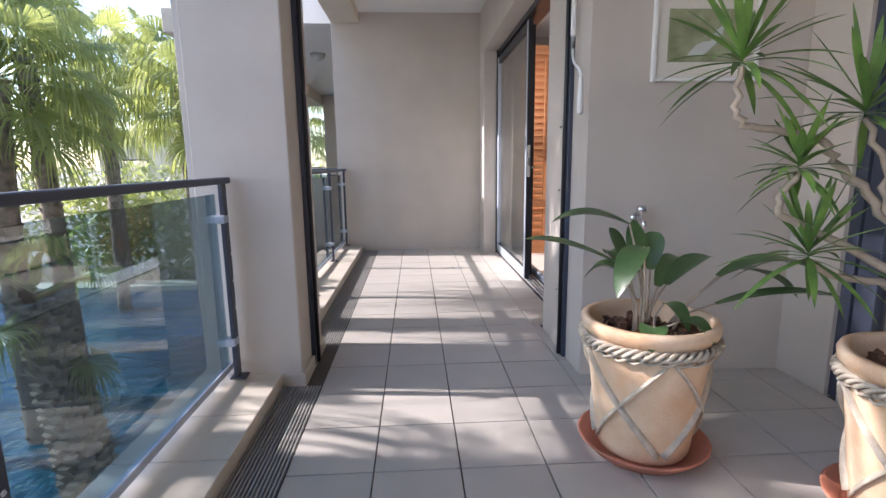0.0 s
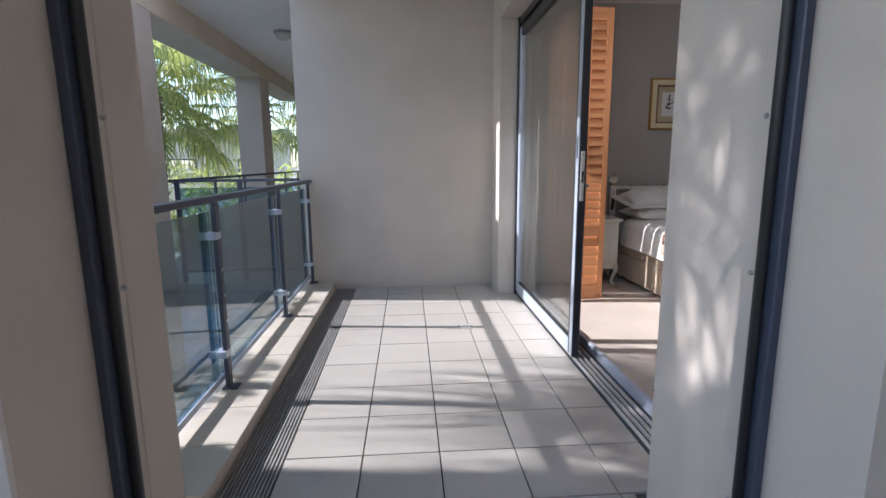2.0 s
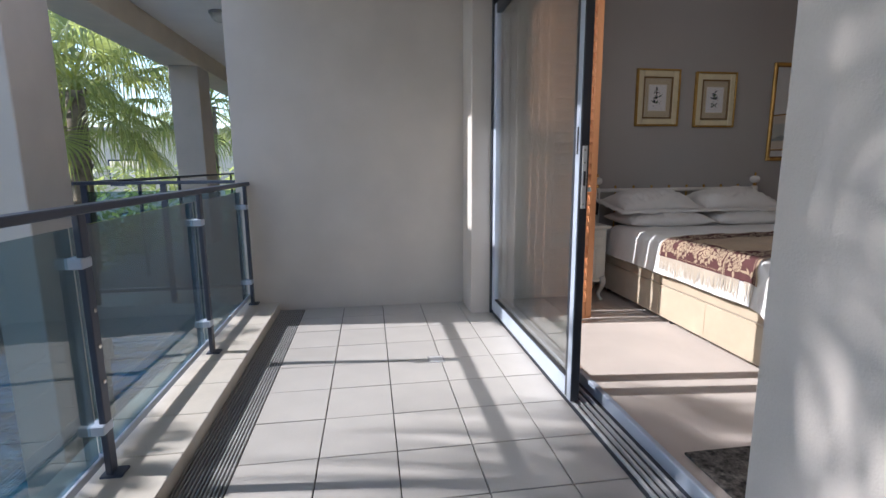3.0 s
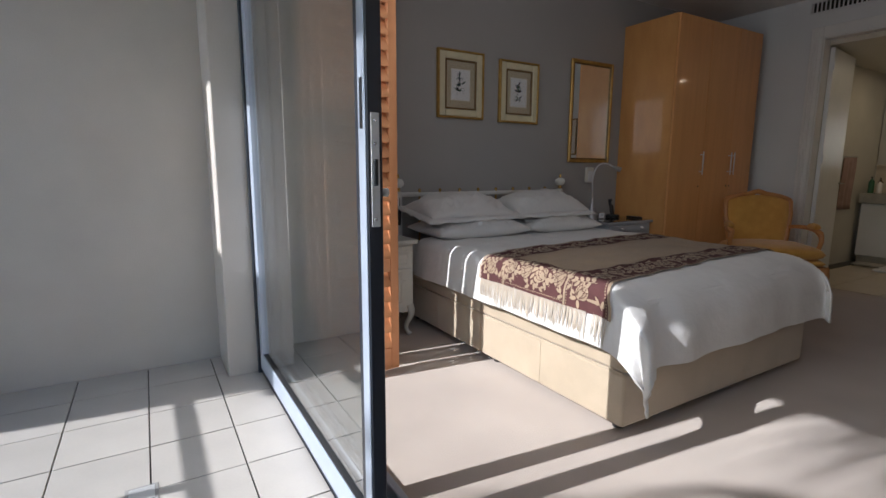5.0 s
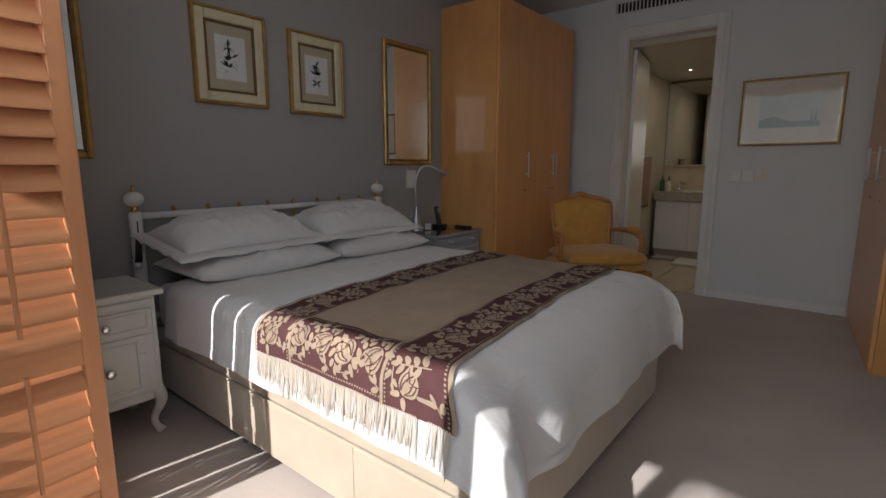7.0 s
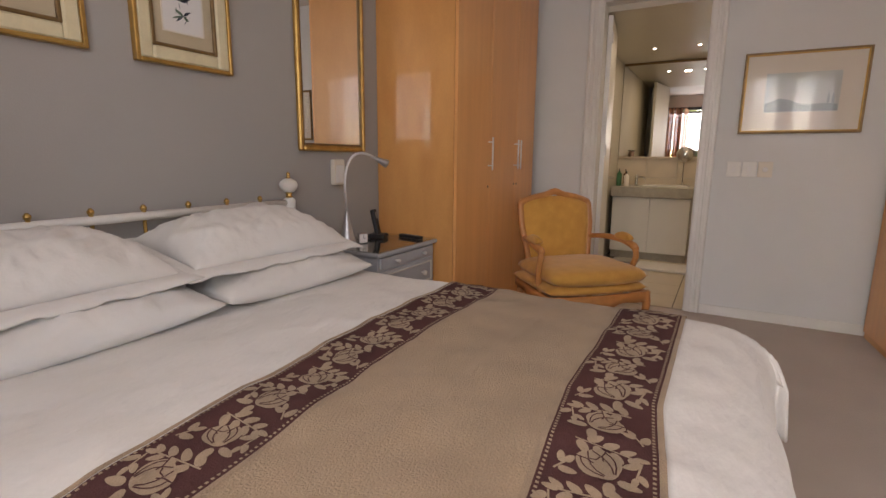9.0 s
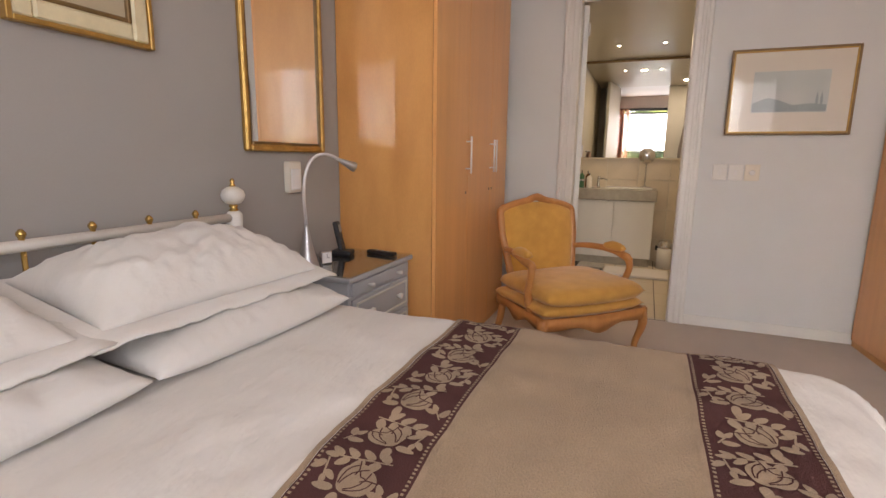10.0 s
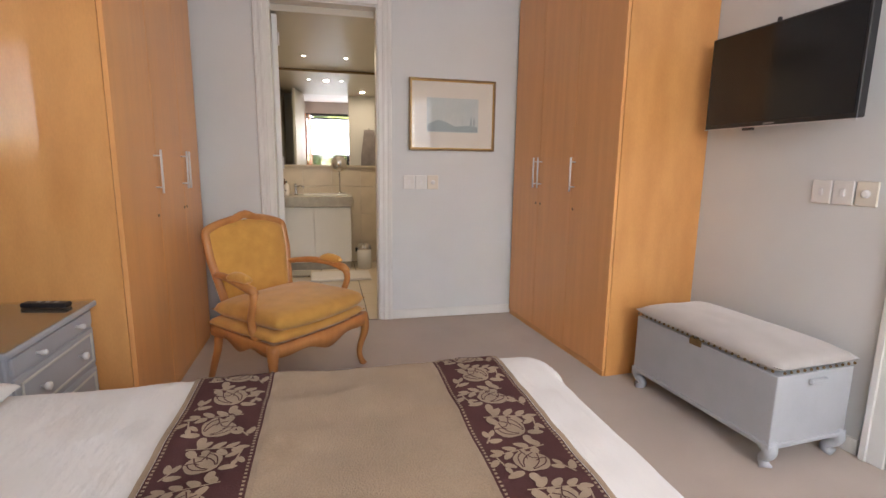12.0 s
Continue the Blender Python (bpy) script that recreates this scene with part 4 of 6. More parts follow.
# ---- plantation shutters ----
def shutter_panel(x0, y0, x1, y1, group):
    L = math.hypot(x1 - x0, y1 - y0)
    s = thing("shutter_panel", "cedar louvred shutter panel folded beside the sliding door", "shutter", (x0, y0, 0.012), math.degrees(math.atan2(y1 - y0, x1 - x0)), group)
    H, T, st = 2.44, 0.028, 0.052
    part("stile", boxed(0, st, -T / 2, T / 2, 0, H, 0.003), M["shutter_up"], s)
    part("stile", boxed(L - st, L, -T / 2, T / 2, 0, H, 0.003), M["shutter_up"], s)
    for z0, z1 in ((0, 0.13), (0.565, 0.645), (H - 0.10, H)):
        part("rail", boxed(st, L - st, -T / 2, T / 2, z0, z1, 0.003), M["shutter"], s)
    bm = bmesh.new()
    w = 0.088
    ends = []
    for e in (st + 0.001, L - st - 0.001):
        ends.append([bm.verts.new((e, (w / 2) * math.cos(a), 0.0055 * math.sin(a))) for a in [i * math.pi / 5 for i in range(10)]])
    for i in range(10):
        bm.faces.new((ends[0][i], ends[0][(i + 1) % 10], ends[1][(i + 1) % 10], ends[1][i]))
    bm.faces.new(ends[0][::-1]), bm.faces.new(ends[1])
    first = None
    tilt = Matrix.Rotation(radians(60), 4, "X")
    for a, b in ((0.13, 0.565), (0.645, H - 0.10)):
        n = int((b - a) / 0.0755)
        for i in range(n):
            z = a + (i + 0.5) * (b - a) / n
            if first is None:
                first = part("louvre", bm, M["shutter"], s)
                ob = first
            else:
                ob = new("louvre", first.data)
                ob.parent = s
            ob.matrix_basis = Matrix.Translation((0, 0, z)) @ tilt
    for z0, z1 in ((0.22, 0.585), (0.70, 2.26)):
        part("tilt_rod", boxed(L / 2 - 0.006, L / 2 + 0.006, -0.052, -0.040, z0, z1, 0.002), M["shutter_up"], s)
    return s


for y0, y1 in ((6.462, 6.502), (6.622, 6.560), (6.652, 6.690), (6.800, 6.748), (6.832, 6.842), (6.955, 6.900)):
    shutter_panel(1.815, y0, 2.225, y1, "shutter panels")

# ---- wardrobes ----
def wardrobe(x0, x1, y0, y1, facing, edges, handles, label):
    """facing -1: doors towards -y at y0; +1: doors towards +y at y1."""
    w = thing("wardrobe", label, "wardrobe", group="built-in wardrobes")
    fy = y0 if facing < 0 else y1
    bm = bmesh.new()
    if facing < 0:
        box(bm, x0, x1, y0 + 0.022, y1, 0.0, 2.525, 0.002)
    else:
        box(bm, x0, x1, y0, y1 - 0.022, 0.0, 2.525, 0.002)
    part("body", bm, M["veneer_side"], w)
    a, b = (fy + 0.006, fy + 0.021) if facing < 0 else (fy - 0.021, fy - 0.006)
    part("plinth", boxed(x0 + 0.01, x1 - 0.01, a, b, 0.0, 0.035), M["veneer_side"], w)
    doors = []
    for e0, e1 in zip(edges, edges[1:]):
        a, b = (fy, fy + 0.02) if facing < 0 else (fy - 0.02, fy)
        doors.append(part("door", boxed(e0 + 0.0018, e1 - 0.0018, a, b, 0.04, 2.52, 0.0015), M["veneer"], w))
    for hx, di in handles:
        bm = bmesh.new()
        yy = fy + facing * 0.034
        tube(bm, [(hx, yy, 1.10), (hx, yy, 1.32)], 0.006, 10)
        for z in (1.13, 1.29):
            tube(bm, [(hx, fy, z), (hx, yy, z)], 0.004, 8)
        part("handle", bm, M["bright_steel"], doors[di], "brushed steel bar handle", True)
        bm = lathe(bmesh.new(), [(0.009, 0), (0.008, 0.003)], (hx, fy, 0.985), Matrix.Rotation(radians(90 if facing < 0 else -90), 4, "X"), 12)
        part("keyhole", bm, M["gilt_dark"], doors[di], "small bronze keyhole")
    return w


wardrobe(5.22, 6.60, 6.93, HEAD_Y - 0.004, -1, (5.222, 5.72, 6.19, 6.598), ((5.684, 0), (6.165, 1), (6.222, 2)), "tall beech veneer wardrobe beside the bed with steel handles")
w = wardrobe(0, 1.345, 0.003, 0.622, 1, (0.002, 0.46, 0.91, 1.343), ((0.942, 2), (0.875, 1), (0.432, 0)), "tall beech veneer wardrobe against the pale wall")
w.matrix_world = pose(5.447, south(5.447), 0, 0, 0, SKEW)
f = thing("wardrobe_filler", "narrow pale filler panel beside the wardrobe", "panel", (0, 0, 0))
part("strip", boxed(6.602, EAST_X - 0.002, 7.30, HEAD_Y - 0.002, 0, 2.5), M["pale_wall"], f)

# ---- pictures and mirrors ----
def botanical(x, z, w, h, seed, label):
    p = thing("botanical_print", label, "picture", (x, HEAD_Y - 0.001, z), group="botanical prints")
    part("outer_frame", ring(bmesh.new(), w, h, 0.016, 0.0, 0.034, 0.003), M["gilt"], p, "gilt outer edge")
    part("frame", ring(bmesh.new(), w - 0.03, h - 0.03, 0.055, 0.002, 0.030, 0.008), M["cream_frame"], p, "cream painted moulding")
    part("inner_slip", ring(bmesh.new(), w - 0.14, h - 0.14, 0.014, 0.002, 0.026, 0.003), M["gilt_dark"], p, "dark bronze slip")
    part("mount", sheet(w - 0.16, h - 0.16, -0.010), M["mat_sand"], p, "sand mount board")
    part("mount_edge", ring(bmesh.new(), 0.185, 0.245, 0.006, 0.012, 0.0145, 0.0), M["mat_board"], p)
    part("print", sheet(0.175, 0.235, -0.0122), M["paper"], p, "white paper with an ink plant")
    r = random.Random(seed)
    bm, bg = bmesh.new(), bmesh.new()
    for k in range(3):
        cx, cz = r.uniform(-0.03, 0.02), 0.06 - 0.055 * k
        for i in range(7):
            blade(bm if i % 3 else bg, leaf_outline(cx, cz, r.uniform(0.03, 0.055), r.uniform(0.008, 0.014), r.uniform(0, 6.28)), -0.0152)
    for k in range(8):
        cx, cz = r.uniform(-0.03, 0.03), 0.08 - 0.02 * k
        blade(bm, leaf_outline(cx, cz, 0.03, 0.0035, r.uniform(-2.2, -0.9), 3), -0.0150)
    part("ink_leaves", bm, M["ink"], p, "blue-black ink leaves")
    part("ink_stems", bg, M["ink_green"], p, "sage ink leaves")
    g = part("glass", sheet(w - 0.15, h - 0.15, -0.018, t=0.0015), M["picture_glass"], p, "picture glass")
    g.visible_shadow = False


botanical(3.29, 1.808, 0.44, 0.525, 4, "cream and gilt framed ink print of dark leaves")
botanical(3.89, 1.795, 0.43, 0.515, 9, "cream and gilt framed ink print of a green sprig")


def gilt_mirror(x, z, w, h, label):
    p = thing("wall_mirror", label, "mirror", (x, HEAD_Y - 0.001, z), group="gilt mirrors")
    part("frame", ring(bmesh.new(), w, h, 0.030, 0.0, 0.030, 0.008), M["gilt"], p, "gilt moulding")
    part("inner_frame", ring(bmesh.new(), w - 0.05, h - 0.05, 0.018, 0.002, 0.022, 0.005), M["gilt_dark"], p, "darker gilt inner moulding")
    part("mirror_glass", sheet(w - 0.07, h - 0.07, -0.010, t=0.004), M["mirror"], p, "clear mirror glass")


gilt_mirror(4.785, 1.683, 0.56, 0.945, "tall gilt-framed wall mirror beside the wardrobe")
gilt_mirror(2.30, 1.70, 0.53, 0.94, "tall gilt-framed wall mirror beyond the shutters")

p = thing("framed_print", "gilt-framed pale seascape print on the wall", "picture", (EAST_X - 0.010, 5.10, 1.64), -88.6)
part("frame", ring(bmesh.new(), 0.70, 0.545, 0.014, 0.0, 0.022, 0.003), M["gilt_dark"], p, "dark gilt moulding")
part("inner_frame", ring(bmesh.new(), 0.676, 0.521, 0.010, 0.0, 0.018, 0.003), M["gilt"], p)
part("mount", sheet(0.66, 0.505, -0.008), M["mat_board"], p, "cream mount board")
part("mount_line", ring(bmesh.new(), 0.50, 0.345, 0.004, 0.008, 0.0095, 0.0), M["paper"], p)
part("print", sheet(0.42, 0.26, -0.0105), M["print_sea"], p, "pale misty sea view")
bm = bmesh.new()
blade(bm, [(-0.205, -0.125), (0.205, -0.125), (0.205, -0.085), (0.12, -0.075), (0.02, -0.085), (-0.06, -0.05), (-0.12, -0.035), (-0.205, -0.07)], -0.0135)
for cx in (0.15, 0.175):
    blade(bm, leaf_outline(cx, -0.10, 0.10, 0.016, math.pi / 2), -0.0138)
part("hills", bm, M["print_hill"], p, "blue-grey hills and cypresses")
g = part("glass", sheet(0.665, 0.51, -0.016, t=0.0015), M["picture_glass"], p, "picture glass")
g.visible_shadow = False


def switches(name, at, turn, count, label):
    s = thing(name, label, "switch", at, turn)
    for i in range(count):
        x = (i - (count - 1) / 2) * 0.097
        pl = part("plate", boxed(x - 0.045, x + 0.045, -0.010, 0, -0.055, 0.055, 0.004), M["white_paint"] if i < count - 1 else M["mat_board"], s)
        if i < count - 1:
            part("rocker", boxed(x - 0.010, x + 0.010, -0.014, -0.0095, -0.018, 0.018, 0.003), M["paper"], pl)
        else:
            part("dial", lathe(bmesh.new(), [(0.018, 0), (0.017, 0.012), (0.010, 0.014)], (x, -0.010, 0), Matrix.Rotation(radians(90), 4, "X"), 16), M["paper"], pl, smooth=True)


switches("light_switch", (EAST_X - 0.001, 5.35, 1.118), -90, 3, "row of white light switches under the print")
switches("light_switch", (4.644, south(4.644) + 0.001, 1.165), 180 + SKEW, 3, "row of white light switches beside the door")

t = thing("wall_intercom", "small cream intercom box on the grey wall", "intercom", (4.805, HEAD_Y - 0.001, 1.09))
part("case", boxed(-0.047, 0.047, -0.035, 0, -0.075, 0.075, 0.008, 2), M["mat_board"], t)
part("flap", boxed(-0.036, 0.036, -0.040, -0.034, -0.062, 0.04, 0.003), M["paper"], t)

# ---- the bed ----
BX0, BX1, BY0, BY1, TOP = 2.715, 4.29, 5.335, 7.40, 0.628
bed = thing("bed", "double divan bed with a beige suede base and white iron headboard", "bed")
for y0, y1 in ((BY0, 6.375), (6.38, BY1)):
    b = part("base", boxed(BX0, BX1, y0, y1, 0.045, 0.285, 0.012, 2), M["suede"], bed, "beige suede divan base")
    part("base_top", boxed(BX0 + 0.002, BX1 - 0.002, y0 + 0.001, y1 - 0.001, 0.288, 0.365, 0.014, 2), M["suede"], b)
    bm = bmesh.new()
    for z in (0.286,):
        box(bm, BX0 - 0.003, BX0 + 0.006, y0 + 0.01, y1 - 0.01, z - 0.004, z + 0.004, 0.002)
    part("piping", bm, M["suede"], b)
    ym = (y0 + y1) / 2
    part("corner_seam", boxed(BX0 - 0.002, BX0 + 0.004, ym - 0.003, ym + 0.003, 0.05, 0.28), M["suede"], b)
for x in (BX0 + 0.08, BX1 - 0.08):
    for y in (BY0 + 0.08, 6.3, BY1 - 0.1):
        part("caster", lathe(bmesh.new(), [(0.026, 0), (0.028, 0.02), (0.02, 0.046)], (x, y, 0), None, 12), M["black"], bed, "black caster")
part("mattress", boxed(BX0 + 0.01, BX1 - 0.01, BY0 + 0.01, BY1 - 0.01, 0.366, 0.60, 0.05, 4), M["linen"], bed, "white mattress")
M["iron_white"] = mat("white_enamelled_iron", (0.78, 0.76, 0.72), 0.35, 0.04, 9, 80, 0.05)
M["brass"] = mat("polished_brass", (0.72, 0.48, 0.16), 0.25, 0.05, 9, 80, 0.0, metal=1.0)
HY = 7.435
for x in (2.685, 4.343):
    post = part("headboard_post", lathe(bmesh.new(), [(0.024, 0), (0.030, 0.3), (0.030, 0.90), (0.032, 0.955), (0.026, 0.965), (0.018, 0.97)], (x, HY, 0.0), None, 18), M["iron_white"], bed, smooth=True)
    part("collar", lathe(bmesh.new(), [(0.012, 0), (0.020, 0.006), (0.012, 0.014), (0.018, 0.022), (0.012, 0.03)], (x, HY, 0.968), None, 16), M["brass"], post, "brass collar", True)
    part("ball", lathe(bmesh.new(), [(0.008, -0.036), (0.028, -0.031), (0.043, -0.014), (0.046, 0.003), (0.040, 0.02), (0.022, 0.033), (0.008, 0.037)], (x, HY, 1.032), None, 20), M["iron_white"], post, "white enamelled ball finial", True)
    part("tip", lathe(bmesh.new(), [(0.012, 0), (0.010, 0.01), (0.007, 0.016), (0.010, 0.024), (0.004, 0.034)], (x, HY, 1.066), None, 12), M["brass"], post, "brass tip", True)
part("headboard_rail", tube(bmesh.new(), [(2.685, HY, 0.945), (4.343, HY, 0.945)], 0.017, 12), M["iron_white"], bed, smooth=True)
part("headboard_rail", tube(bmesh.new(), [(2.685, HY, 0.42), (4.343, HY, 0.42)], 0.015, 12), M["iron_white"], bed, smooth=True)
for i in range(8):
    x = 2.685 + (i + 1) * (4.343 - 2.685) / 9
    sp = part("spindle", lathe(bmesh.new(), [(0.007, 0), (0.007, 0.53)], (x, HY, 0.42), None, 10), M["brass"], bed, "slim brass spindle", True)
    part("finial", lathe(bmesh.new(), [(0.009, 0), (0.007, 0.006), (0.012, 0.016), (0.012, 0.022), (0.004, 0.032)], (x, HY, 0.958), None, 10), M["brass"], sp, "brass finial", True)


def wave(u, seed):
    return math.sin(u * 9.1 + seed) * 0.5 + math.sin(u * 17.3 + 1.7 * seed) * 0.3 + math.sin(u * 31 + 2.9 * seed) * 0.2


def bend(e, lo, hi, r=0.075):
    """From a flat cloth coordinate to (place, drop, out) past the edges lo and hi."""
    for edge, s in ((lo, -1), (hi, 1)):
        d = (e - edge) * s
        if d > 0:
            q = r * math.pi / 2
            if d < q:
                a = d / r
                return edge + s * r * math.sin(a), r * (1 - math.cos(a)), d
            return edge + s * (r + 0.06 * (d - q)), r + (d - q) * 0.995, d
    return e, 0.0, 0.0


def drape(u, v, lift=0.0):
    """The duvet's surface at flat coordinates u (across) and v (along)."""
    x, dx, ox = bend(u, BX0 + 0.035, BX1)
    y, dy, oy = bend(v, BY0 + 0.175, 9.0, 0.175)
    near = u < 3.5
    corner = min(1.0, min(dx, dy) / 0.22)
    drop = max(dx, dy) + (0.62 if near else 0.12) * min(dx, dy)
    z = TOP + 0.025 + lift - drop
    soft = 0.012 * noise.noise(Vector((u * 2.3, v * 2.3, 0.3))) + 0.007 * noise.noise(Vector((u * 7, v * 5, 2.0))) + 0.006 * (0.3 - abs(noise.noise(Vector((u * 9 + v * 3, v * 7, 5.0))))) + 0.012 * (0.25 - abs(noise.noise(Vector((u * 3.4 + v * 1.3, v * 4.6 - u * 1.1, 9.0)))))
    if dx or dy:
        k = min(1.0, (dx + dy) / 0.2)
        if dx:
            x += (-1 if u < 3.5 else 1) * (0.010 * k * wave(v * 1.1, 1.0) + 0.012 * k + lift * min(1, dx / 0.07))
        if dy:
            fold = math.exp(-max(0.0, u - 2.72) / 0.42)
            y -= 0.016 * k * wave(u * 0.75, 2.4) + 0.030 * k + lift * min(1, dy / 0.07) + 0.042 * k * fold * (1 + math.sin((u - 2.60) * 16.0))
        if corner:
            y -= (0.05 if near else 0.06) * corner
            x += (0.09 if near else -0.05) * corner * min(1.0, dy / 0.3)
    z += soft * (1 - min(1, drop / 0.1))
    return Vector((x, y, max(z, 0.03)))


def cloth(bm, fn, u0, u1, v0, v1, nu, nv, thick=0.0):
    rows = [[bm.verts.new(fn(u0 + (u1 - u0) * i / nu, v0 + (v1 - v0) * j / nv)) for j in range(nv + 1)] for i in range(nu + 1)]
    for i in range(nu):
        for j in range(nv):
            bm.faces.new((rows[i][j], rows[i + 1][j], rows[i + 1][j + 1], rows[i][j + 1]))
    return bm


duvet = thing("duvet", "white cotton duvet draped over the bed", "duvet")
bm = cloth(bmesh.new(), lambda u, v: drape(u, v), BX0 - 0.27, BX1 + 0.22, BY0 - 0.28, 7.12, 110, 120)
ob = part("cover", bm, M["linen"], duvet, smooth=True)
so = ob.modifiers.new("thickness", "SOLIDIFY")
so.thickness, so.offset = 0.012, -1

for u0, u1, v0, v1, nu, nv in ((BX0 - 0.27, BX1 + 0.22, BY0 - 0.28, BY0 - 0.242, 110, 2), (BX0 - 0.27, BX0 - 0.232, BY0 - 0.24, 7.12, 2, 120)):
    part("hem", cloth(bmesh.new(), lambda u, v: drape(u, v, 0.003), u0, u1, v0, v1, nu, nv), M["linen"], duvet, "stitched white hem", True)
# throw across the foot half
T0, T1 = 5.575, 6.435
throw = thing("bed_throw", "tan woven throw with dark floral borders across the bed", "throw")
def throw_at(u, v, lift=0.008):
    v += 0.13 * min(0.0, u - 3.6)
    return drape(u, v, lift + 0.005 * math.exp(-((v - 5.99 - 0.01 * math.sin(u * 3)) / 0.010) ** 2))
U0, U1 = BX0 - 0.145, BX1 + 0.22
BAND = 0.195
part("field", cloth(bmesh.new(), throw_at, U0 + BAND + 0.02, U1 - BAND, T0 + BAND, T1 - BAND, 90, 24), M["throw_tan"], throw, "plain tan wool field", True)
part("border", cloth(bmesh.new(), throw_at, U0, U1, T0, T0 + BAND, 110, 10), M["throw_plum"], throw, "plum border with woven flowers", True)
part("border", cloth(bmesh.new(), throw_at, U0, U1, T1 - BAND, T1, 110, 10), M["throw_plum"], throw, "plum border with woven flowers", True)
part("end_border", cloth(bmesh.new(), throw_at, U0, U0 + BAND + 0.02, T0 + BAND, T1 - BAND, 16, 24), M["throw_plum"], throw, "plum end border with woven flowers", True)
part("end_border", cloth(bmesh.new(), throw_at, U1 - BAND, U1, T0 + BAND, T1 - BAND, 16, 24), M["throw_plum"], throw, "plum end border with woven flowers", True)


def woven(bm, pts, lift=0.0105):
    vs = [bm.verts.new(throw_at(u, v, lift)) for u, v in pts]
    c = bm.verts.new(throw_at(sum(p[0] for p in pts) / len(pts), sum(p[1] for p in pts) / len(pts), lift + 0.001))
    for i in range(len(vs)):
        bm.faces.new((vs[i], vs[(i + 1) % len(vs)], c))


def lobe(cu, cv, length, width, angle, n=6):
    """A rounded leaf or petal."""
    out = []
    for i in range(2 * n):
        t = math.pi * i / n
        a, b = length * (0.5 - 0.5 * math.cos(t)), width / 2 * math.sin(t) * (1.12 - 0.24 * math.cos(t) * -1)
        out.append((cu + a * math.cos(angle) - b * math.sin(angle), cv + a * math.sin(angle) + b * math.cos(angle)))
    return out


def rose(bm, veins, put, a, b, s, th):
    """A cupped rose seen from the side: one scalloped head with petal lines, over two sepals."""
    def at(p, q):
        return put(a + p * math.cos(th) - q * math.sin(th), b + p * math.sin(th) + q * math.cos(th))
    head = []
    for i in range(28):
        t = 2 * math.pi * i / 28
        k = 1 + 0.07 * abs(math.sin(2.5 * t))
        head.append(at(s * (0.42 + 0.43 * k * math.cos(t)), s * 0.47 * k * math.sin(t) * (1 + 0.12 * math.cos(t))))
    woven(bm, head)
    def line(pts, w=0.0013):
        for (p0, q0), (p1, q1) in zip(pts, pts[1:]):
            d = math.hypot(p1 - p0, q1 - q0)
            x, y = -(q1 - q0) / d * w, (p1 - p0) / d * w
            woven(veins, [at(p0 - x, q0 - y), at(p1 - x, q1 - y), at(p1 + x, q1 + y), at(p0 + x, q0 + y)], 0.0128)
    for e in (-1, 1):
        line([(s * (0.06 + 0.74 * u), e * s * (0.03 + 0.17 * math.sin(math.pi * (0.15 + 0.8 * u)))) for u in (0, .25, .5, .75, 1)])
        line([(s * (0.04 + 0.66 * u), e * s * (0.06 + 0.31 * math.sin(math.pi * (0.08 + 0.62 * u)))) for u in (0, .25, .5, .75, 1)])
        line([(s * (0.46 + 0.30 * u), e * s * (0.12 + 0.30 * u * u)) for u in (0, .5, 1)])
        woven(bm, [put(p, q) for p, q in lobe(a - (s * 0.10) * math.cos(th) - e * s * 0.08 * math.sin(th), b - (s * 0.10) * math.sin(th) + e * s * 0.08 * math.cos(th), s * 0.50, s * 0.22, th + math.pi - e * 0.72)])
    line([(s * 0.60, -s * 0.13), (s * 0.54, 0.0), (s * 0.60, s * 0.13)])


def sprig(bm, put, a, b, a2, b2, leaves, ln):
    """A thin stem with leaves set in turn along both sides."""
    th = math.atan2(b2 - b, a2 - a)
    run = math.hypot(a2 - a, b2 - b)
    nx, ny = -math.sin(th) * 0.0019, math.cos(th) * 0.0019
    woven(bm, [put(a - nx, b - ny), put(a2 - nx, b2 - ny), put(a2 + nx, b2 + ny), put(a + nx, b + ny)])
    for k in range(leaves):
        f = (k + 0.35) / leaves
        side = 1 if k % 2 else -1
        ang = th + side * (0.95 - 0.35 * f)
        l2 = ln * (1.05 - 0.25 * f)
        o = 0.004
        woven(bm, [put(p, q) for p, q in lobe(a + (a2 - a) * f + o * math.cos(ang), b + (b2 - b) * f + o * math.sin(ang), l2, l2 * 0.48, ang)])
    woven(bm, [put(p, q) for p, q in lobe(a2, b2, ln * 0.8, ln * 0.36, th)])


def vine(bm, veins, along_u, a0, a1, mid, seed, width):
    """A row of roses and leafy sprigs along one border."""
    r = random.Random(seed)
    put = (lambda a, b: (a, mid + b)) if along_u else (lambda a, b: (mid + b, a))
    n = max(2, round((a1 - a0) / 0.134))
    step = (a1 - a0) / n
    for i in range(n):
        c = a0 + (i + 0.5) * step
        g = 1 if i % 2 else -1
        rose(bm, veins, put, c - 0.028, -g * 0.022, 0.078 * r.uniform(0.96, 1.05), g * radians(38) + r.uniform(-0.1, 0.1))
        sprig(bm, put, c + 0.052, g * 0.048, c + 0.040, -g * 0.054, 7, 0.037)
        sprig(bm, put, c + 0.030, -g * 0.070, c - 0.008, -g * 0.062, 2, 0.030)
        sprig(bm, put, c - 0.050, g * 0.072, c - 0.024, g * 0.056, 2, 0.033)
    m = int((a1 - a0) / 0.012)
    for e in (-0.46, 0.46):
        for i in range(m):
            f = a0 + i * 0.012
            woven(bm, [put(f, e * width - 0.003), put(f + 0.006, e * width - 0.003), put(f + 0.006, e * width + 0.003), put(f, e * width + 0.003)])


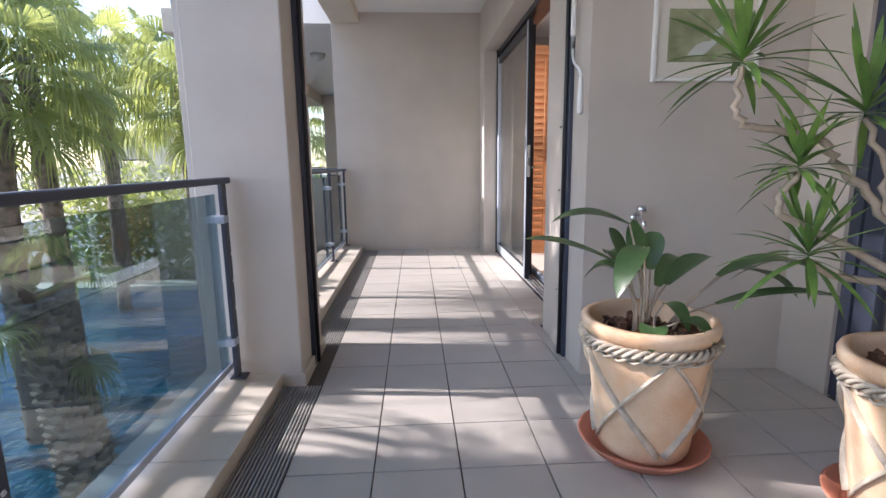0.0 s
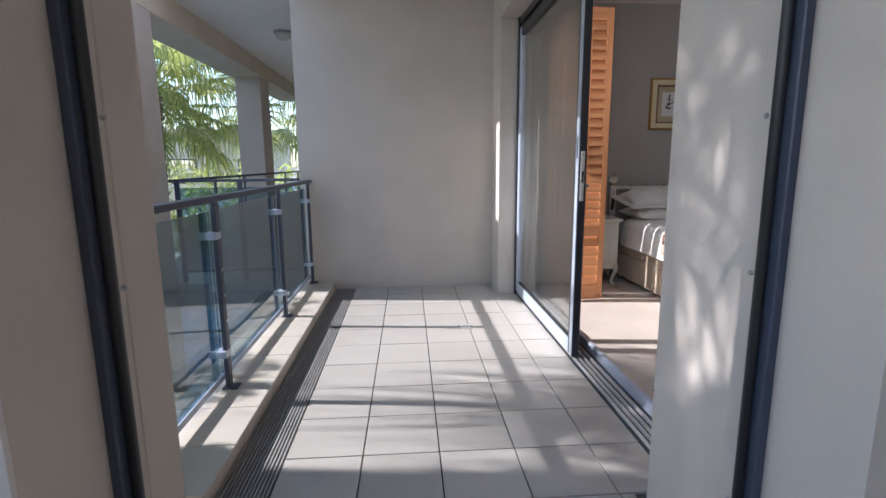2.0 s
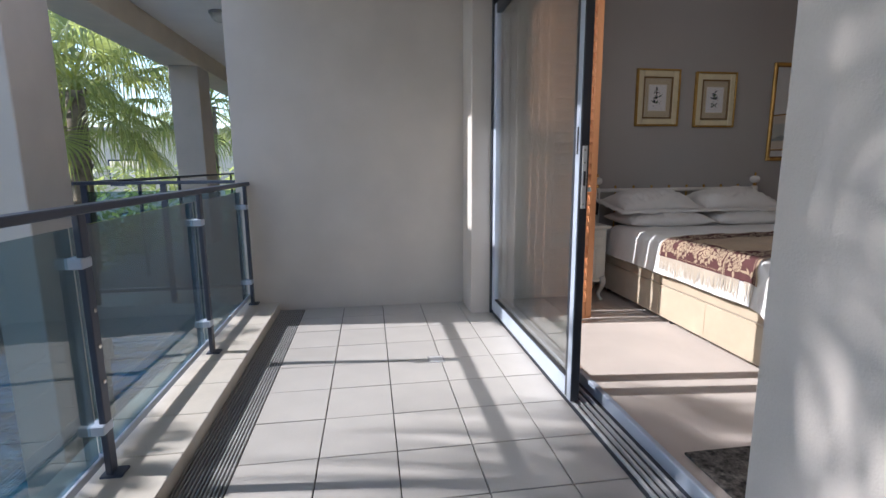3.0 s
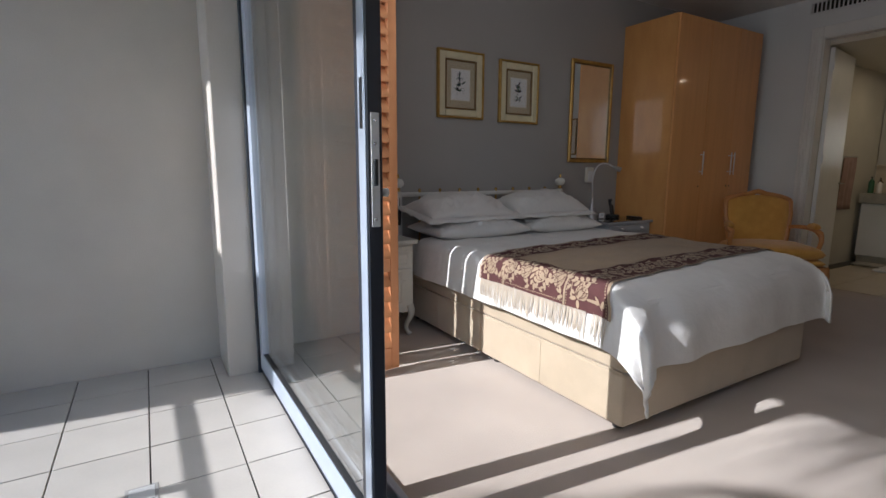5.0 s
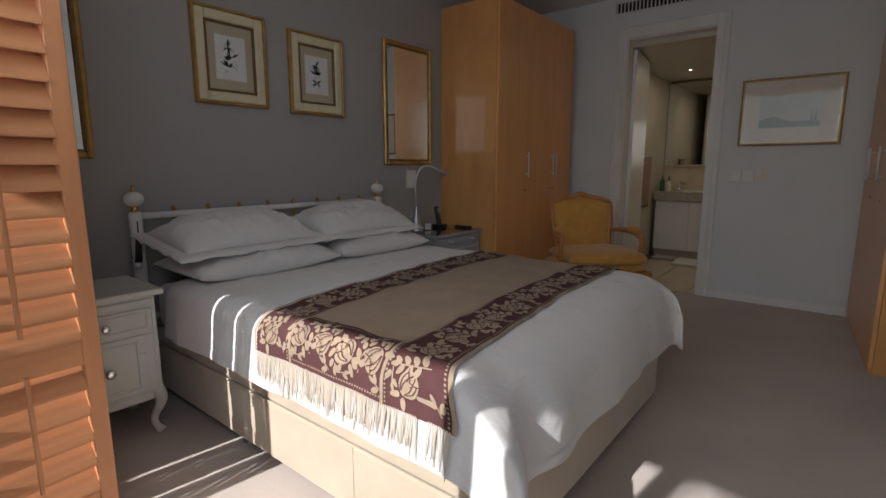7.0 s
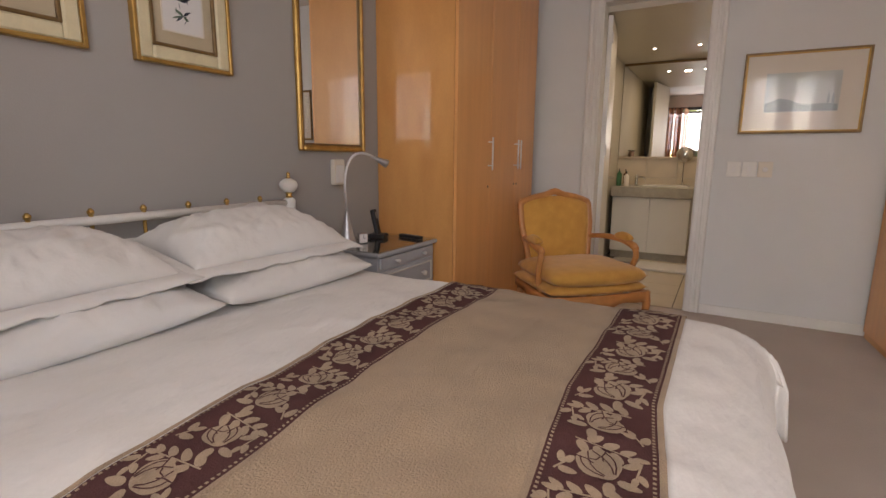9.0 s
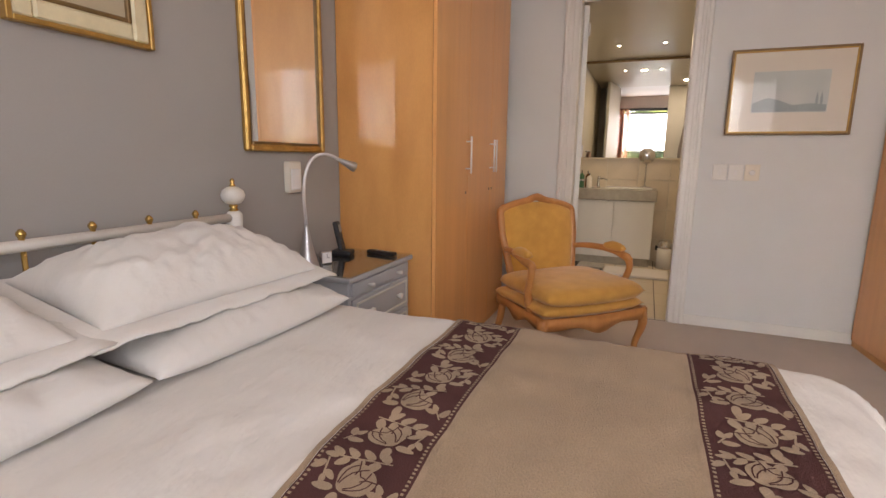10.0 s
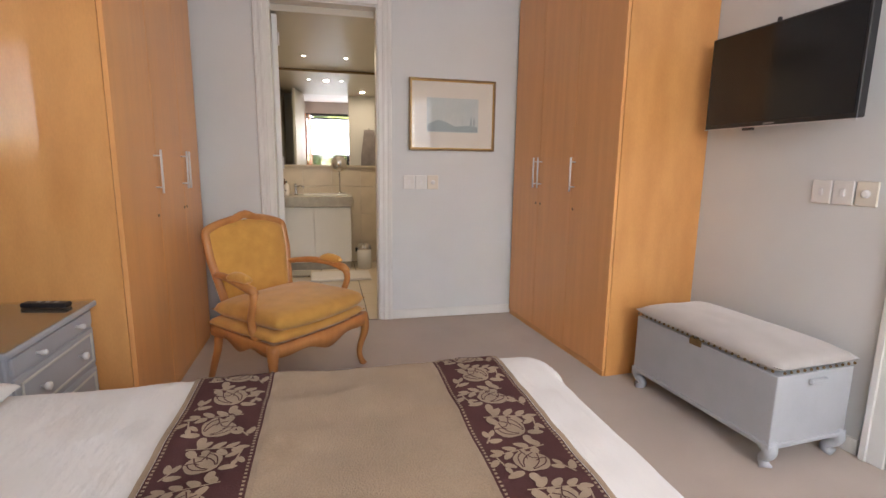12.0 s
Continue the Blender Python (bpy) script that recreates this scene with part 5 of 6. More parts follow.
bm, veins = bmesh.new(), bmesh.new()
vine(bm, veins, True, U0 + 0.01, U1 - 0.01, T0 + BAND / 2, 3, BAND)
vine(bm, veins, True, U0 + 0.01, U1 - 0.01, T1 - BAND / 2, 5, BAND)
vine(bm, veins, False, T0 + BAND, T1 - BAND, U0 + BAND / 2 + 0.01, 7, BAND)
tagged(part("flower_pattern", bm, M["throw_leaf"], throw, "fawn woven roses and leaves", True), kind="stuff")
tagged(part("petal_tracery", veins, M["throw_plum"], throw, "dark woven petal outlines", True), kind="stuff")
for v0, v1 in ((T0 - 0.012, T0), (T1, T1 + 0.012), (T0 + BAND, T0 + BAND + 0.012), (T1 - BAND - 0.012, T1 - BAND)):
    part("woven_edge", cloth(bmesh.new(), lambda u, v: throw_at(u, v, 0.0095), U0, U1, v0, v1, 110, 1), M["throw_leaf"], throw, "fawn woven edge", True)
bm = bmesh.new()
r = random.Random(2)
for i in range(110):
    v = T0 + 0.006 + (T1 - T0 - 0.012) * i / 109
    a = throw_at(U0 + 0.004, v, 0.008)
    ln = r.uniform(0.10, 0.14)
    dy = r.uniform(-0.012, 0.012)
    tube(bm, [a, a + Vector((-0.006, dy * 0.4, -ln * 0.5)), a + Vector((-0.004 + r.uniform(-.006, .004), dy, -ln))], [0.0030, 0.0026, 0.0016], 4)
tagged(part("fringe", bm, M["fringe"], throw, "pale knotted fringe"), kind="stuff")


# ---- pillows ----
def pillow(at, turn, tilt, w, d, h, flange, seed, label):
    p = thing("pillow", label, "pillow", group="white bed pillows")
    p.matrix_world = Matrix.Translation(at) @ Euler((radians(tilt), 0, radians(turn))).to_matrix().to_4x4()
    bm = bmesh.new()
    nu, nv = 64, 44
    top, bot = [], []
    for i in range(nu + 1):
        rt, rb = [], []
        for j in range(nv + 1):
            a, b = 2 * i / nu - 1, 2 * j / nv - 1
            x, y = a * w / 2 * (1 - 0.05 * (1 - b * b) * abs(a) ** 5), b * d / 2 * (1 - 0.06 * (1 - a * a) * abs(b) ** 5)
            q = max(0.0, 1 - abs(a) ** 2.7) ** 0.52 * max(0.0, 1 - abs(b) ** 2.1) ** (0.64 if flange else 0.44)
            wr = noise.noise(Vector((a * 2.2 + seed, b * 2.2, seed))) * 0.014 + noise.noise(Vector((a * 7 + seed, b * 3, 7))) * 0.012 + (0.25 - abs(noise.noise(Vector((a * 5 - b * 4, b * 2 + seed, 3))))) * 0.014
            crease = 0.016 * (0.2 - abs(noise.noise(Vector((a * 9 + seed, b * 3.2 - a * 2, seed * 2))))) * (0.35 + abs(b)) + 0.010 * math.sin(9 * (a + 0.6 * b) + seed) * (abs(a) ** 2)
            zt = h * (0.68 if flange else 0.58) * q + (wr + crease) * min(1, q * 1.4)
            zb = -h * (0.32 if flange else 0.42) * q
            rt.append(bm.verts.new((x, y, zt)))
            rb.append(rt[-1] if i in (0, nu) or j in (0, nv) else bm.verts.new((x, y, zb)))
        top.append(rt), bot.append(rb)
    for i in range(nu):
        for j in range(nv):
            bm.faces.new((top[i][j], top[i + 1][j], top[i + 1][j + 1], top[i][j + 1]))
            f = [bot[i][j], bot[i][j + 1], bot[i + 1][j + 1], bot[i + 1][j]]
            try:
                bm.faces.new(f)
            except ValueError:
                pass
    part("case", bm, M["linen"], p, smooth=True)
    if flange:
        bm = bmesh.new()
        ring_pts = []
        n = 120
        for i in range(n):
            a = 2 * math.pi * i / n
            ca, sa = math.cos(a), math.sin(a)
            k = 1 / max(abs(ca), abs(sa))
            px, py = ca * k, sa * k
            row = []
            for e in (-0.015, 0.25, 0.6, 1.0):
                x = px * (w / 2 * 0.985 + (flange * e))
                y = py * (d / 2 * 0.975 + (flange * e))
                row.append((x, y, 0.008 * wave(i * 0.085, seed) * e - 0.016 * e * e + 0.002))
            ring_pts.append(row)
        vt = [[bm.verts.new((x, y, z + 0.003)) for x, y, z in row] for row in ring_pts]
        vb = [[bm.verts.new((x, y, z - 0.003)) for x, y, z in row] for row in ring_pts]
        for i in range(n):
            j = (i + 1) % n
            for k in range(3):
                bm.faces.new((vt[i][k], vt[j][k], vt[j][k + 1], vt[i][k + 1]))
                bm.faces.new((vb[i][k], vb[i][k + 1], vb[j][k + 1], vb[j][k]))
            bm.faces.new((vt[i][3], vt[j][3], vb[j][3], vb[i][3]))
        part("flange", bm, M["linen"], p, "flat stitched flange", True)
    return p


pillow((3.13, 7.12, 0.700), 2, 2, 0.82, 0.50, 0.16, 0, 1.0, "plump white cotton pillow lying on the mattress")
pillow((3.93, 7.12, 0.700), -2, 2, 0.74, 0.50, 0.16, 0, 2.0, "plump white cotton pillow lying on the mattress")
pillow((3.08, 7.185, 0.828), 3, 9, 0.76, 0.42, 0.205, 0.050, 3.0, "white flanged pillow resting on another pillow")
pillow((3.89, 7.185, 0.828), -3, 9, 0.74, 0.42, 0.205, 0.050, 4.0, "white flanged pillow resting on another pillow")

# ---- nightstands ----
M["grey_paint"] = mat("grey_painted_wood", (0.44, 0.46, 0.49), 0.45, 0.04, 7, 90, 0.06)
M["antique_white"] = mat("antique_white_painted_wood", (0.66, 0.66, 0.60), 0.45, 0.05, 7, 90, 0.08)


def knob(bm, at, r=0.014):
    return lathe(bm, [(0.005, 0), (0.006, 0.012), (r, 0.018), (r * 1.02, 0.030), (r * 0.6, 0.034)], at, Matrix.Rotation(radians(90), 4, "X"), 14)


n = thing("nightstand", "grey painted bedside chest with a glass top", "nightstand", (4.915, 7.075, 0))
part("body", boxed(-0.295, 0.295, 0.012, 0.44, 0.06, 0.645, 0.004), M["grey_paint"], n)
part("plinth", boxed(-0.30, 0.30, 0.004, 0.445, 0.0, 0.06, 0.004), M["grey_paint"], n)
part("top", boxed(-0.318, 0.318, -0.012, 0.45, 0.645, 0.668, 0.006, 2), M["grey_paint"], n)
g = part("glass_top", boxed(-0.314, 0.314, -0.008, 0.446, 0.669, 0.675, 0.001), M["glass"], n, "bevelled glass top")
for z0, z1, two in ((0.575, 0.635, True), (0.40, 0.56, True), (0.225, 0.385, True), (0.075, 0.21, True)):
    dr = part("drawer", boxed(-0.275, 0.275, 0.0, 0.014, z0, z1, 0.003), M["grey_paint"], n)
    if z1 - z0 > 0.1:
        bm = bmesh.new()
        for x in (0.0,):
            ring(bm, 0.50, z1 - z0 - 0.035, 0.010, 0.0, 0.007, 0.002)
            for v in bm.verts:
                v.co.z += (z0 + z1) / 2
        part("moulding", bm, M["antique_white"], dr, "pale raised moulding")
    for x in (-0.14, 0.14):
        part("knob", knob(bmesh.new(), (x, 0.0, (z0 + z1) / 2), 0.010 if z1 - z0 < 0.1 else 0.015), M["white_paint"], dr, "white knob", True)


def cabriole(bm, x, y, h, out, r0=0.030, r1=0.016):
    """A curved tapering leg with a small foot."""
    o = Vector((*out, 0)).normalized()
    pts, rad = [], []
    for i in range(12):
        u = i / 11
        pts.append(Vector((x, y, h * (1 - u))) + o * (0.022 * math.sin(u * math.pi * 1.9) + 0.018 * u ** 4))
        rad.append(r0 * (1 - u) + r1 * u + (0.006 if u > 0.93 else 0) - 0.006 * math.sin(u * math.pi))
    return tube(bm, pts, rad, 10)


n = thing("nightstand", "antique white bedside cabinet on cabriole legs", "nightstand", (2.37, 6.985, 0))
part("body", boxed(-0.205, 0.205, 0.0, 0.38, 0.20, 0.64, 0.004), M["antique_white"], n)
part("top", boxed(-0.235, 0.235, -0.025, 0.40, 0.64, 0.668, 0.008, 2), M["antique_white"], n)
part("pull_tray", boxed(-0.19, 0.19, -0.010, 0.004, 0.605, 0.628, 0.003), M["antique_white"], n)
dr = part("drawer", boxed(-0.185, 0.185, -0.010, 0.004, 0.49, 0.59, 0.004), M["antique_white"], n)
bm = ring(bmesh.new(), 0.33, 0.075, 0.008, 0.010, 0.016, 0.002)
for v in bm.verts:
    v.co.z += 0.54
part("moulding", bm, M["antique_white"], dr)
part("knob", knob(bmesh.new(), (0, -0.010, 0.54), 0.017), M["chrome"], dr, "bright metal knob", True)
do = part("door", boxed(-0.185, 0.185, -0.010, 0.004, 0.215, 0.475, 0.004), M["antique_white"], n)
bm = ring(bmesh.new(), 0.24, 0.215, 0.010, 0.010, 0.017, 0.002)
box(bm, -0.145, -0.115, -0.016, -0.010, -0.05, 0.05, 0.002), box(bm, 0.115, 0.145, -0.016, -0.010, -0.05, 0.05, 0.002)
for v in bm.verts:
    v.co.z += 0.345
part("moulding", bm, M["antique_white"], do, "stepped raised moulding")
part("knob", knob(bmesh.new(), (0.0, -0.010, 0.345), 0.019), M["chrome"], do, "bright metal knob", True)
for x in (-0.18, 0.18):
    for y in (0.025, 0.355):
        part("leg", cabriole(bmesh.new(), x, y, 0.215, (x, y - 0.19), 0.034, 0.015), M["antique_white"], n, smooth=True)
part("apron", boxed(-0.17, 0.17, 0.004, 0.02, 0.165, 0.205, 0.006), M["antique_white"], n)
h = thing("hanging_torch", "black torch hanging by its strap from the bed post", "torch", (2.674, 7.388, 0.0))
part("body", tube(bmesh.new(), [(0, 0, 0.84), (-0.012, -0.004, 0.72)], [0.014, 0.017], 12), M["black"], h, smooth=True)
part("strap", tube(bmesh.new(), [(0, 0, 0.84), (0.005, 0.01, 0.90), (0.012, 0.03, 0.955)], 0.003, 6), M["black"], h, smooth=True)
part("tail_cap", tube(bmesh.new(), [(-0.012, -0.004, 0.72), (-0.015, -0.005, 0.69)], [0.018, 0.018], 12), M["steel"], h, smooth=True)

# things on the grey nightstand
NZ = 0.6755
l = thing("desk_lamp", "silver gooseneck lamp on the glass nightstand top", "lamp", (4.70, 7.36, NZ))
M["silver"] = mat("satin_silver", (0.55, 0.55, 0.56), 0.38, 0.04, 8, 120, 0.03, metal=0.85)
part("base", lathe(bmesh.new(), [(0.054, 0), (0.052, 0.01), (0.036, 0.06), (0.018, 0.14), (0.010, 0.185), (0.009, 0.20)], (0, 0, 0), None, 24), M["silver"], l, "conical satin silver base", True)
neck = [Vector((0, 0, 0.19)), Vector((-0.008, 0.0, 0.30))] + bezier((-0.010, 0, 0.33), (-0.01, 0.0, 0.52), (0.055, -0.045, 0.56), (0.135, -0.10, 0.50), 12)
part("neck", tube(bmesh.new(), neck, 0.0075, 10), M["steel"], l, "flexible steel neck", True)
q = neck[-1]
dirn = (neck[-1] - neck[-3]).normalized()
part("head", tube(bmesh.new(), [q, q + dirn * 0.02, q + dirn * 0.075, q + dirn * 0.085], [0.009, 0.013, 0.024, 0.022], 16), M["silver"], l, "conical lamp head", True)
c = thing("bedside_clock", "small square white clock on the nightstand", "clock", (4.80, 7.33, NZ), -25)
part("case", boxed(-0.03, 0.03, -0.012, 0.012, 0, 0.062, 0.004), M["chrome"], c)
part("dial", boxed(-0.025, 0.025, -0.014, -0.0125, 0.006, 0.056), M["paper"], c, "white dial")
part("hand_long", boxed(-0.001, 0.001, -0.0152, -0.0142, 0.031, 0.05), M["black"], c)
part("hand_short", boxed(0.0, 0.013, -0.0152, -0.0142, 0.030, 0.032), M["black"], c)
t = thing("cordless_phone", "black cordless phone standing in its cradle", "phone", (5.02, 7.38, NZ), 15)
part("cradle", boxed(-0.045, 0.045, -0.055, 0.055, 0, 0.028, 0.010, 2), M["black"], t)
bm = boxed(-0.024, 0.024, -0.014, 0.014, 0, 0.165, 0.008, 2)
bmesh.ops.rotate(bm, verts=bm.verts, cent=(0, 0, 0), matrix=Matrix.Rotation(radians(-12), 3, "X"))
bmesh.ops.translate(bm, verts=bm.verts, vec=(0, 0.0, 0.018))
hs = part("handset", bm, M["black"], t)
bm = boxed(-0.017, 0.017, -0.0165, -0.0145, 0.105, 0.145, 0.001)
bmesh.ops.rotate(bm, verts=bm.verts, cent=(0, 0, 0), matrix=Matrix.Rotation(radians(-12), 3, "X"))
bmesh.ops.translate(bm, verts=bm.verts, vec=(0, 0.0, 0.018))
part("display", bm, M["grate"], hs, "grey display")
rc = thing("remote_control", "long black remote control lying on glass", "remote control", (5.12, 7.20, NZ), 80)
part("case", boxed(-0.09, 0.09, -0.022, 0.022, 0, 0.02, 0.007, 2), M["black"], rc)
for i in range(3):
    part("button", boxed(-0.05 + i * 0.035, -0.035 + i * 0.035, -0.008, 0.008, 0.019, 0.0225, 0.001), M["grate"], rc)

# ---- armchair ----
M["chair_wood"] = wood_mat("honey_walnut_wood", (0.56, 0.26, 0.08), (0.44, 0.18, 0.055), 0.4, "z", 0.2)
M["mustard"] = mat("mustard_damask", (0.68, 0.37, 0.075), 0.85, 0.10, 14, 180, 0.35, sheen=0.3, second=(0.58, 0.30, 0.055))
ch = thing("armchair", "carved walnut armchair with mustard damask upholstery", "armchair", (5.85, 6.32, 0), -45)
W, D = 0.74, 0.60
# front towards -y
for x in (-W / 2 + 0.03, W / 2 - 0.03):
    part("front_leg", cabriole(bmesh.new(), x, -D / 2 + 0.03, 0.33, (x, -D / 2), 0.036, 0.017), M["chair_wood"], ch, smooth=True)
    part("back_leg", tube(bmesh.new(), [(x * 0.84, D / 2 - 0.05, 0.36), (x * 0.86, D / 2 - 0.02, 0.18), (x * 0.90, D / 2 + 0.04, 0.0)], [0.028, 0.023, 0.018], 10), M["chair_wood"], ch, smooth=True)
bm = bmesh.new()
for side in range(4):
    n = 20
    for i in range(n):
        u0, u1 = i / n, (i + 1) / n
        corners = [(-W / 2, -D / 2), (W / 2, -D / 2), (W / 2 * 0.86, D / 2), (-W / 2 * 0.86, D / 2)]
        a, b = Vector(corners[side]), Vector(corners[(side + 1) % 4])
        nrm = Vector(((b - a).y, -(b - a).x)).normalized()
        cells = []
        for u in (u0, u1):
            p = a.lerp(b, u) + nrm * (0.030 * math.sin(math.pi * u) if side == 0 else 0.008 * math.sin(math.pi * u))
            zl = 0.275 - 0.028 * math.sin(math.pi * u) ** 2 * math.cos(4 * math.pi * u) - (0.014 * math.sin(math.pi * u) if side == 0 else 0)
            cells.append((p, zl))
        q = []
        for p, zl in cells:
            q.append([bm.verts.new((p.x, p.y, zl)), bm.verts.new((p.x, p.y, 0.335)), bm.verts.new((p.x - nrm.x * 0.03, p.y - nrm.y * 0.03, 0.335)), bm.verts.new((p.x - nrm.x * 0.03, p.y - nrm.y * 0.03, zl))])
        for k in range(4):
            bm.faces.new((q[0][k], q[0][(k + 1) % 4], q[1][(k + 1) % 4], q[1][k]))
bmesh.ops.remove_doubles(bm, verts=bm.verts, dist=0.0005)
part("seat_rail", bm, M["chair_wood"], ch, "carved serpentine seat rail", True)


def pad(w, d, h, front_bow, seed, n=26):
    """A stuffed pad with rounded edges, base at z 0."""
    bm = bmesh.new()
    rows_t, rows_b = [], []
    for i in range(n + 1):
        rt, rb = [], []
        for j in range(n + 1):
            a, b = 2 * i / n - 1, 2 * j / n - 1
            e = max(abs(a), abs(b))
            q = max(0, 1 - abs(a) ** 7) ** 0.45 * max(0, 1 - abs(b) ** 7) ** 0.45
            x, y = a * w / 2, b * d / 2
            if b < 0:
                y -= front_bow * (1 - a * a) * (-b)
            zt = h * (0.5 + 0.5 * q) + 0.02 * q * (1 - a * a) * (1 - b * b) + 0.004 * noise.noise(Vector((a * 3, b * 3, seed)))
            rt.append(bm.verts.new((x, y, zt)))
            rb.append(rt[-1] if i in (0, n) or j in (0, n) else bm.verts.new((x, y, h * (0.5 - 0.5 * q))))
        rows_t.append(rt), rows_b.append(rb)
    for i in range(n):
        for j in range(n):
            bm.faces.new((rows_t[i][j], rows_t[i + 1][j], rows_t[i + 1][j + 1], rows_t[i][j + 1]))
            try:
                bm.faces.new((rows_b[i][j], rows_b[i][j + 1], rows_b[i + 1][j + 1], rows_b[i + 1][j]))
            except ValueError:
                pass
    return bm


bm = pad(W - 0.03, D - 0.03, 0.075, 0.03, 1)
bmesh.ops.translate(bm, verts=bm.verts, vec=(0, -0.005, 0.325))
part("seat", bm, M["mustard"], ch, "mustard upholstered seat deck", True)
bm = pad(W - 0.06, D - 0.05, 0.11, 0.05, 2)
bmesh.ops.translate(bm, verts=bm.verts, vec=(0, -0.03, 0.388))
part("seat_cushion", bm, M["mustard"], ch, "loose mustard damask cushion", True)
# back: an arched frame, leaning
BACK = Matrix.Translation((0, D / 2 - 0.05, 0.40)) @ Matrix.Rotation(radians(-13), 4, "X")
outline = []
for i in range(41):
    u = i / 40
    x = -0.285 + 0.57 * u
    z = 0.46 + 0.075 * math.sin(math.pi * u) ** 0.6 + 0.022 * math.exp(-((u - 0.5) / 0.09) ** 2)
    outline.append(Vector((x * (0.97 if u in (0, 1) else 1), 0, z)))
pts = [Vector((-0.225, 0, -0.05)), Vector((-0.245, 0, 0.12)), Vector((-0.275, 0, 0.32))] + outline + [Vector((0.275, 0, 0.32)), Vector((0.245, 0, 0.12)), Vector((0.225, 0, -0.05))]
part("back_frame", tube(bmesh.new(), [BACK @ p for p in pts], 0.024, 10), M["chair_wood"], ch, "carved walnut back frame", True)
part("back_rail", tube(bmesh.new(), [BACK @ Vector((x, 0, 0.03 + 0.02 * math.cos(x * 8))) for x in (-0.23, -0.12, 0, 0.12, 0.23)], 0.02, 8), M["chair_wood"], ch, smooth=True)
part("crest", tube(bmesh.new(), [BACK @ Vector((x, -0.012, 0.548 + 0.012 * math.cos(x * 30))) for x in (-0.09, -0.06, -0.03, 0, 0.03, 0.06, 0.09)], [0.008, 0.014, 0.018, 0.022, 0.018, 0.014, 0.008], 8), M["chair_wood"], ch, "carved crest", True)
bm = bmesh.new()
grid = []
for i in range(21):
    col = []
    for j in range(21):
        u, v = i / 20, j / 20
        half = 0.225 + 0.045 * min(1, v * 1.4)
        x = (2 * u - 1) * half
        zt = 0.455 + 0.07 * math.sin(math.pi * u) ** 0.6
        z = 0.03 + (zt - 0.03) * v
        q = max(0, 1 - abs(2 * u - 1) ** 4) ** 0.5 * max(0, 1 - abs(2 * v - 1) ** 4) ** 0.5
        col.append((bm.verts.new(BACK @ Vector((x, -0.008 - 0.042 * q, z))), bm.verts.new(BACK @ Vector((x, 0.008 + 0.02 * q, z)))))
    grid.append(col)
for i in range(20):
    for j in range(20):
        a, b, c2, d2 = grid[i][j], grid[i + 1][j], grid[i + 1][j + 1], grid[i][j + 1]
        bm.faces.new((a[0], b[0], c2[0], d2[0]))
        bm.faces.new((a[1], d2[1], c2[1], b[1]))
part("backrest", bm, M["mustard"], ch, "mustard damask back panel", True)
for s in (-1, 1):
    base = BACK @ Vector((s * 0.262, 0, 0.22))
    front = Vector((s * 0.345, -D / 2 + 0.17, 0.605))
    arm = part("arm", tube(bmesh.new(), bezier(base, base + Vector((s * 0.03, -0.12, 0.03)), front + Vector((s * 0.02, 0.16, 0.04)), front, 12) + [front + Vector((0, -0.03, -0.015))], [0.018] * 4 + [0.020] * 6 + [0.022, 0.024, 0.026, 0.018], 10), M["chair_wood"], ch, smooth=True)
    part("arm_post", tube(bmesh.new(), bezier(front + Vector((0, -0.01, -0.01)), front + Vector((s * 0.02, -0.05, -0.10)), Vector((s * 0.345, -D / 2 + 0.24, 0.46)), Vector((s * 0.325, -D / 2 + 0.17, 0.32)), 10), [0.022, 0.020, 0.019, 0.019, 0.019, 0.02, 0.021, 0.022, 0.023, 0.024, 0.025], 10), M["chair_wood"], arm, smooth=True)
    bm = pad(0.05, 0.17, 0.035, 0.0, 4, 10)
    bmesh.ops.translate(bm, verts=bm.verts, vec=(s * 0.338, -0.02, 0.634))
    part("arm_pad", bm, M["mustard"], arm, "mustard arm pad", True)

# ---- ottoman box ----
M["velvet"] = mat("pale_grey_velvet", (0.52, 0.49, 0.46), 0.9, 0.07, 6, 220, 0.3, sheen=0.6)
o = thing("blanket_box", "grey painted blanket box with a padded velvet lid", "blanket box", (4.855, 4.105, 0), SKEW)
bx, by = 0.43, 0.222
part("body", boxed(-bx, bx, -by, by, 0.105, 0.425, 0.005, 2), M["grey_paint"], o)
part("base_moulding", boxed(-bx - 0.008, bx + 0.008, -by - 0.008, by + 0.008, 0.10, 0.122, 0.004), M["grey_paint"], o)
lid = pad(2 * bx + 0.02, 2 * by + 0.02, 0.075, 0.0, 6)
bmesh.ops.translate(lid, verts=lid.verts, vec=(0, 0, 0.425))
lid = part("lid", lid, M["velvet"], o, "padded pale velvet lid", True)
stud = None
spots = [(-bx + 0.02 + i * (2 * bx - 0.04) / 25, by + 0.011) for i in range(26)] + [(-bx - 0.011, -by + 0.02 + i * (2 * by - 0.04) / 11) for i in range(12)]
for i, (x, y) in enumerate(spots):
    if stud is None:
        stud = part("stud", lathe(bmesh.new(), [(0.007, -0.003), (0.006, 0.002), (0.002, 0.005)], (0, 0, 0), Matrix.Rotation(radians(-90), 4, "X"), 8), M["gilt_dark"], lid, "dark upholstery stud", True)
        stud.matrix_basis = Matrix.Translation((x, y, 0.445))
    else:
        piece("stud", stud.data, lid, (x, y, 0.445), 0 if i < 26 else 90)
part("clasp", boxed(-0.035, 0.035, by, by + 0.012, 0.405, 0.44, 0.003), M["gilt_dark"], o, "dark metal clasp")
part("side_handle", boxed(-bx - 0.018, -bx, -0.05, 0.05, 0.375, 0.40, 0.006), M["grey_paint"], o, "grey wooden side handle")
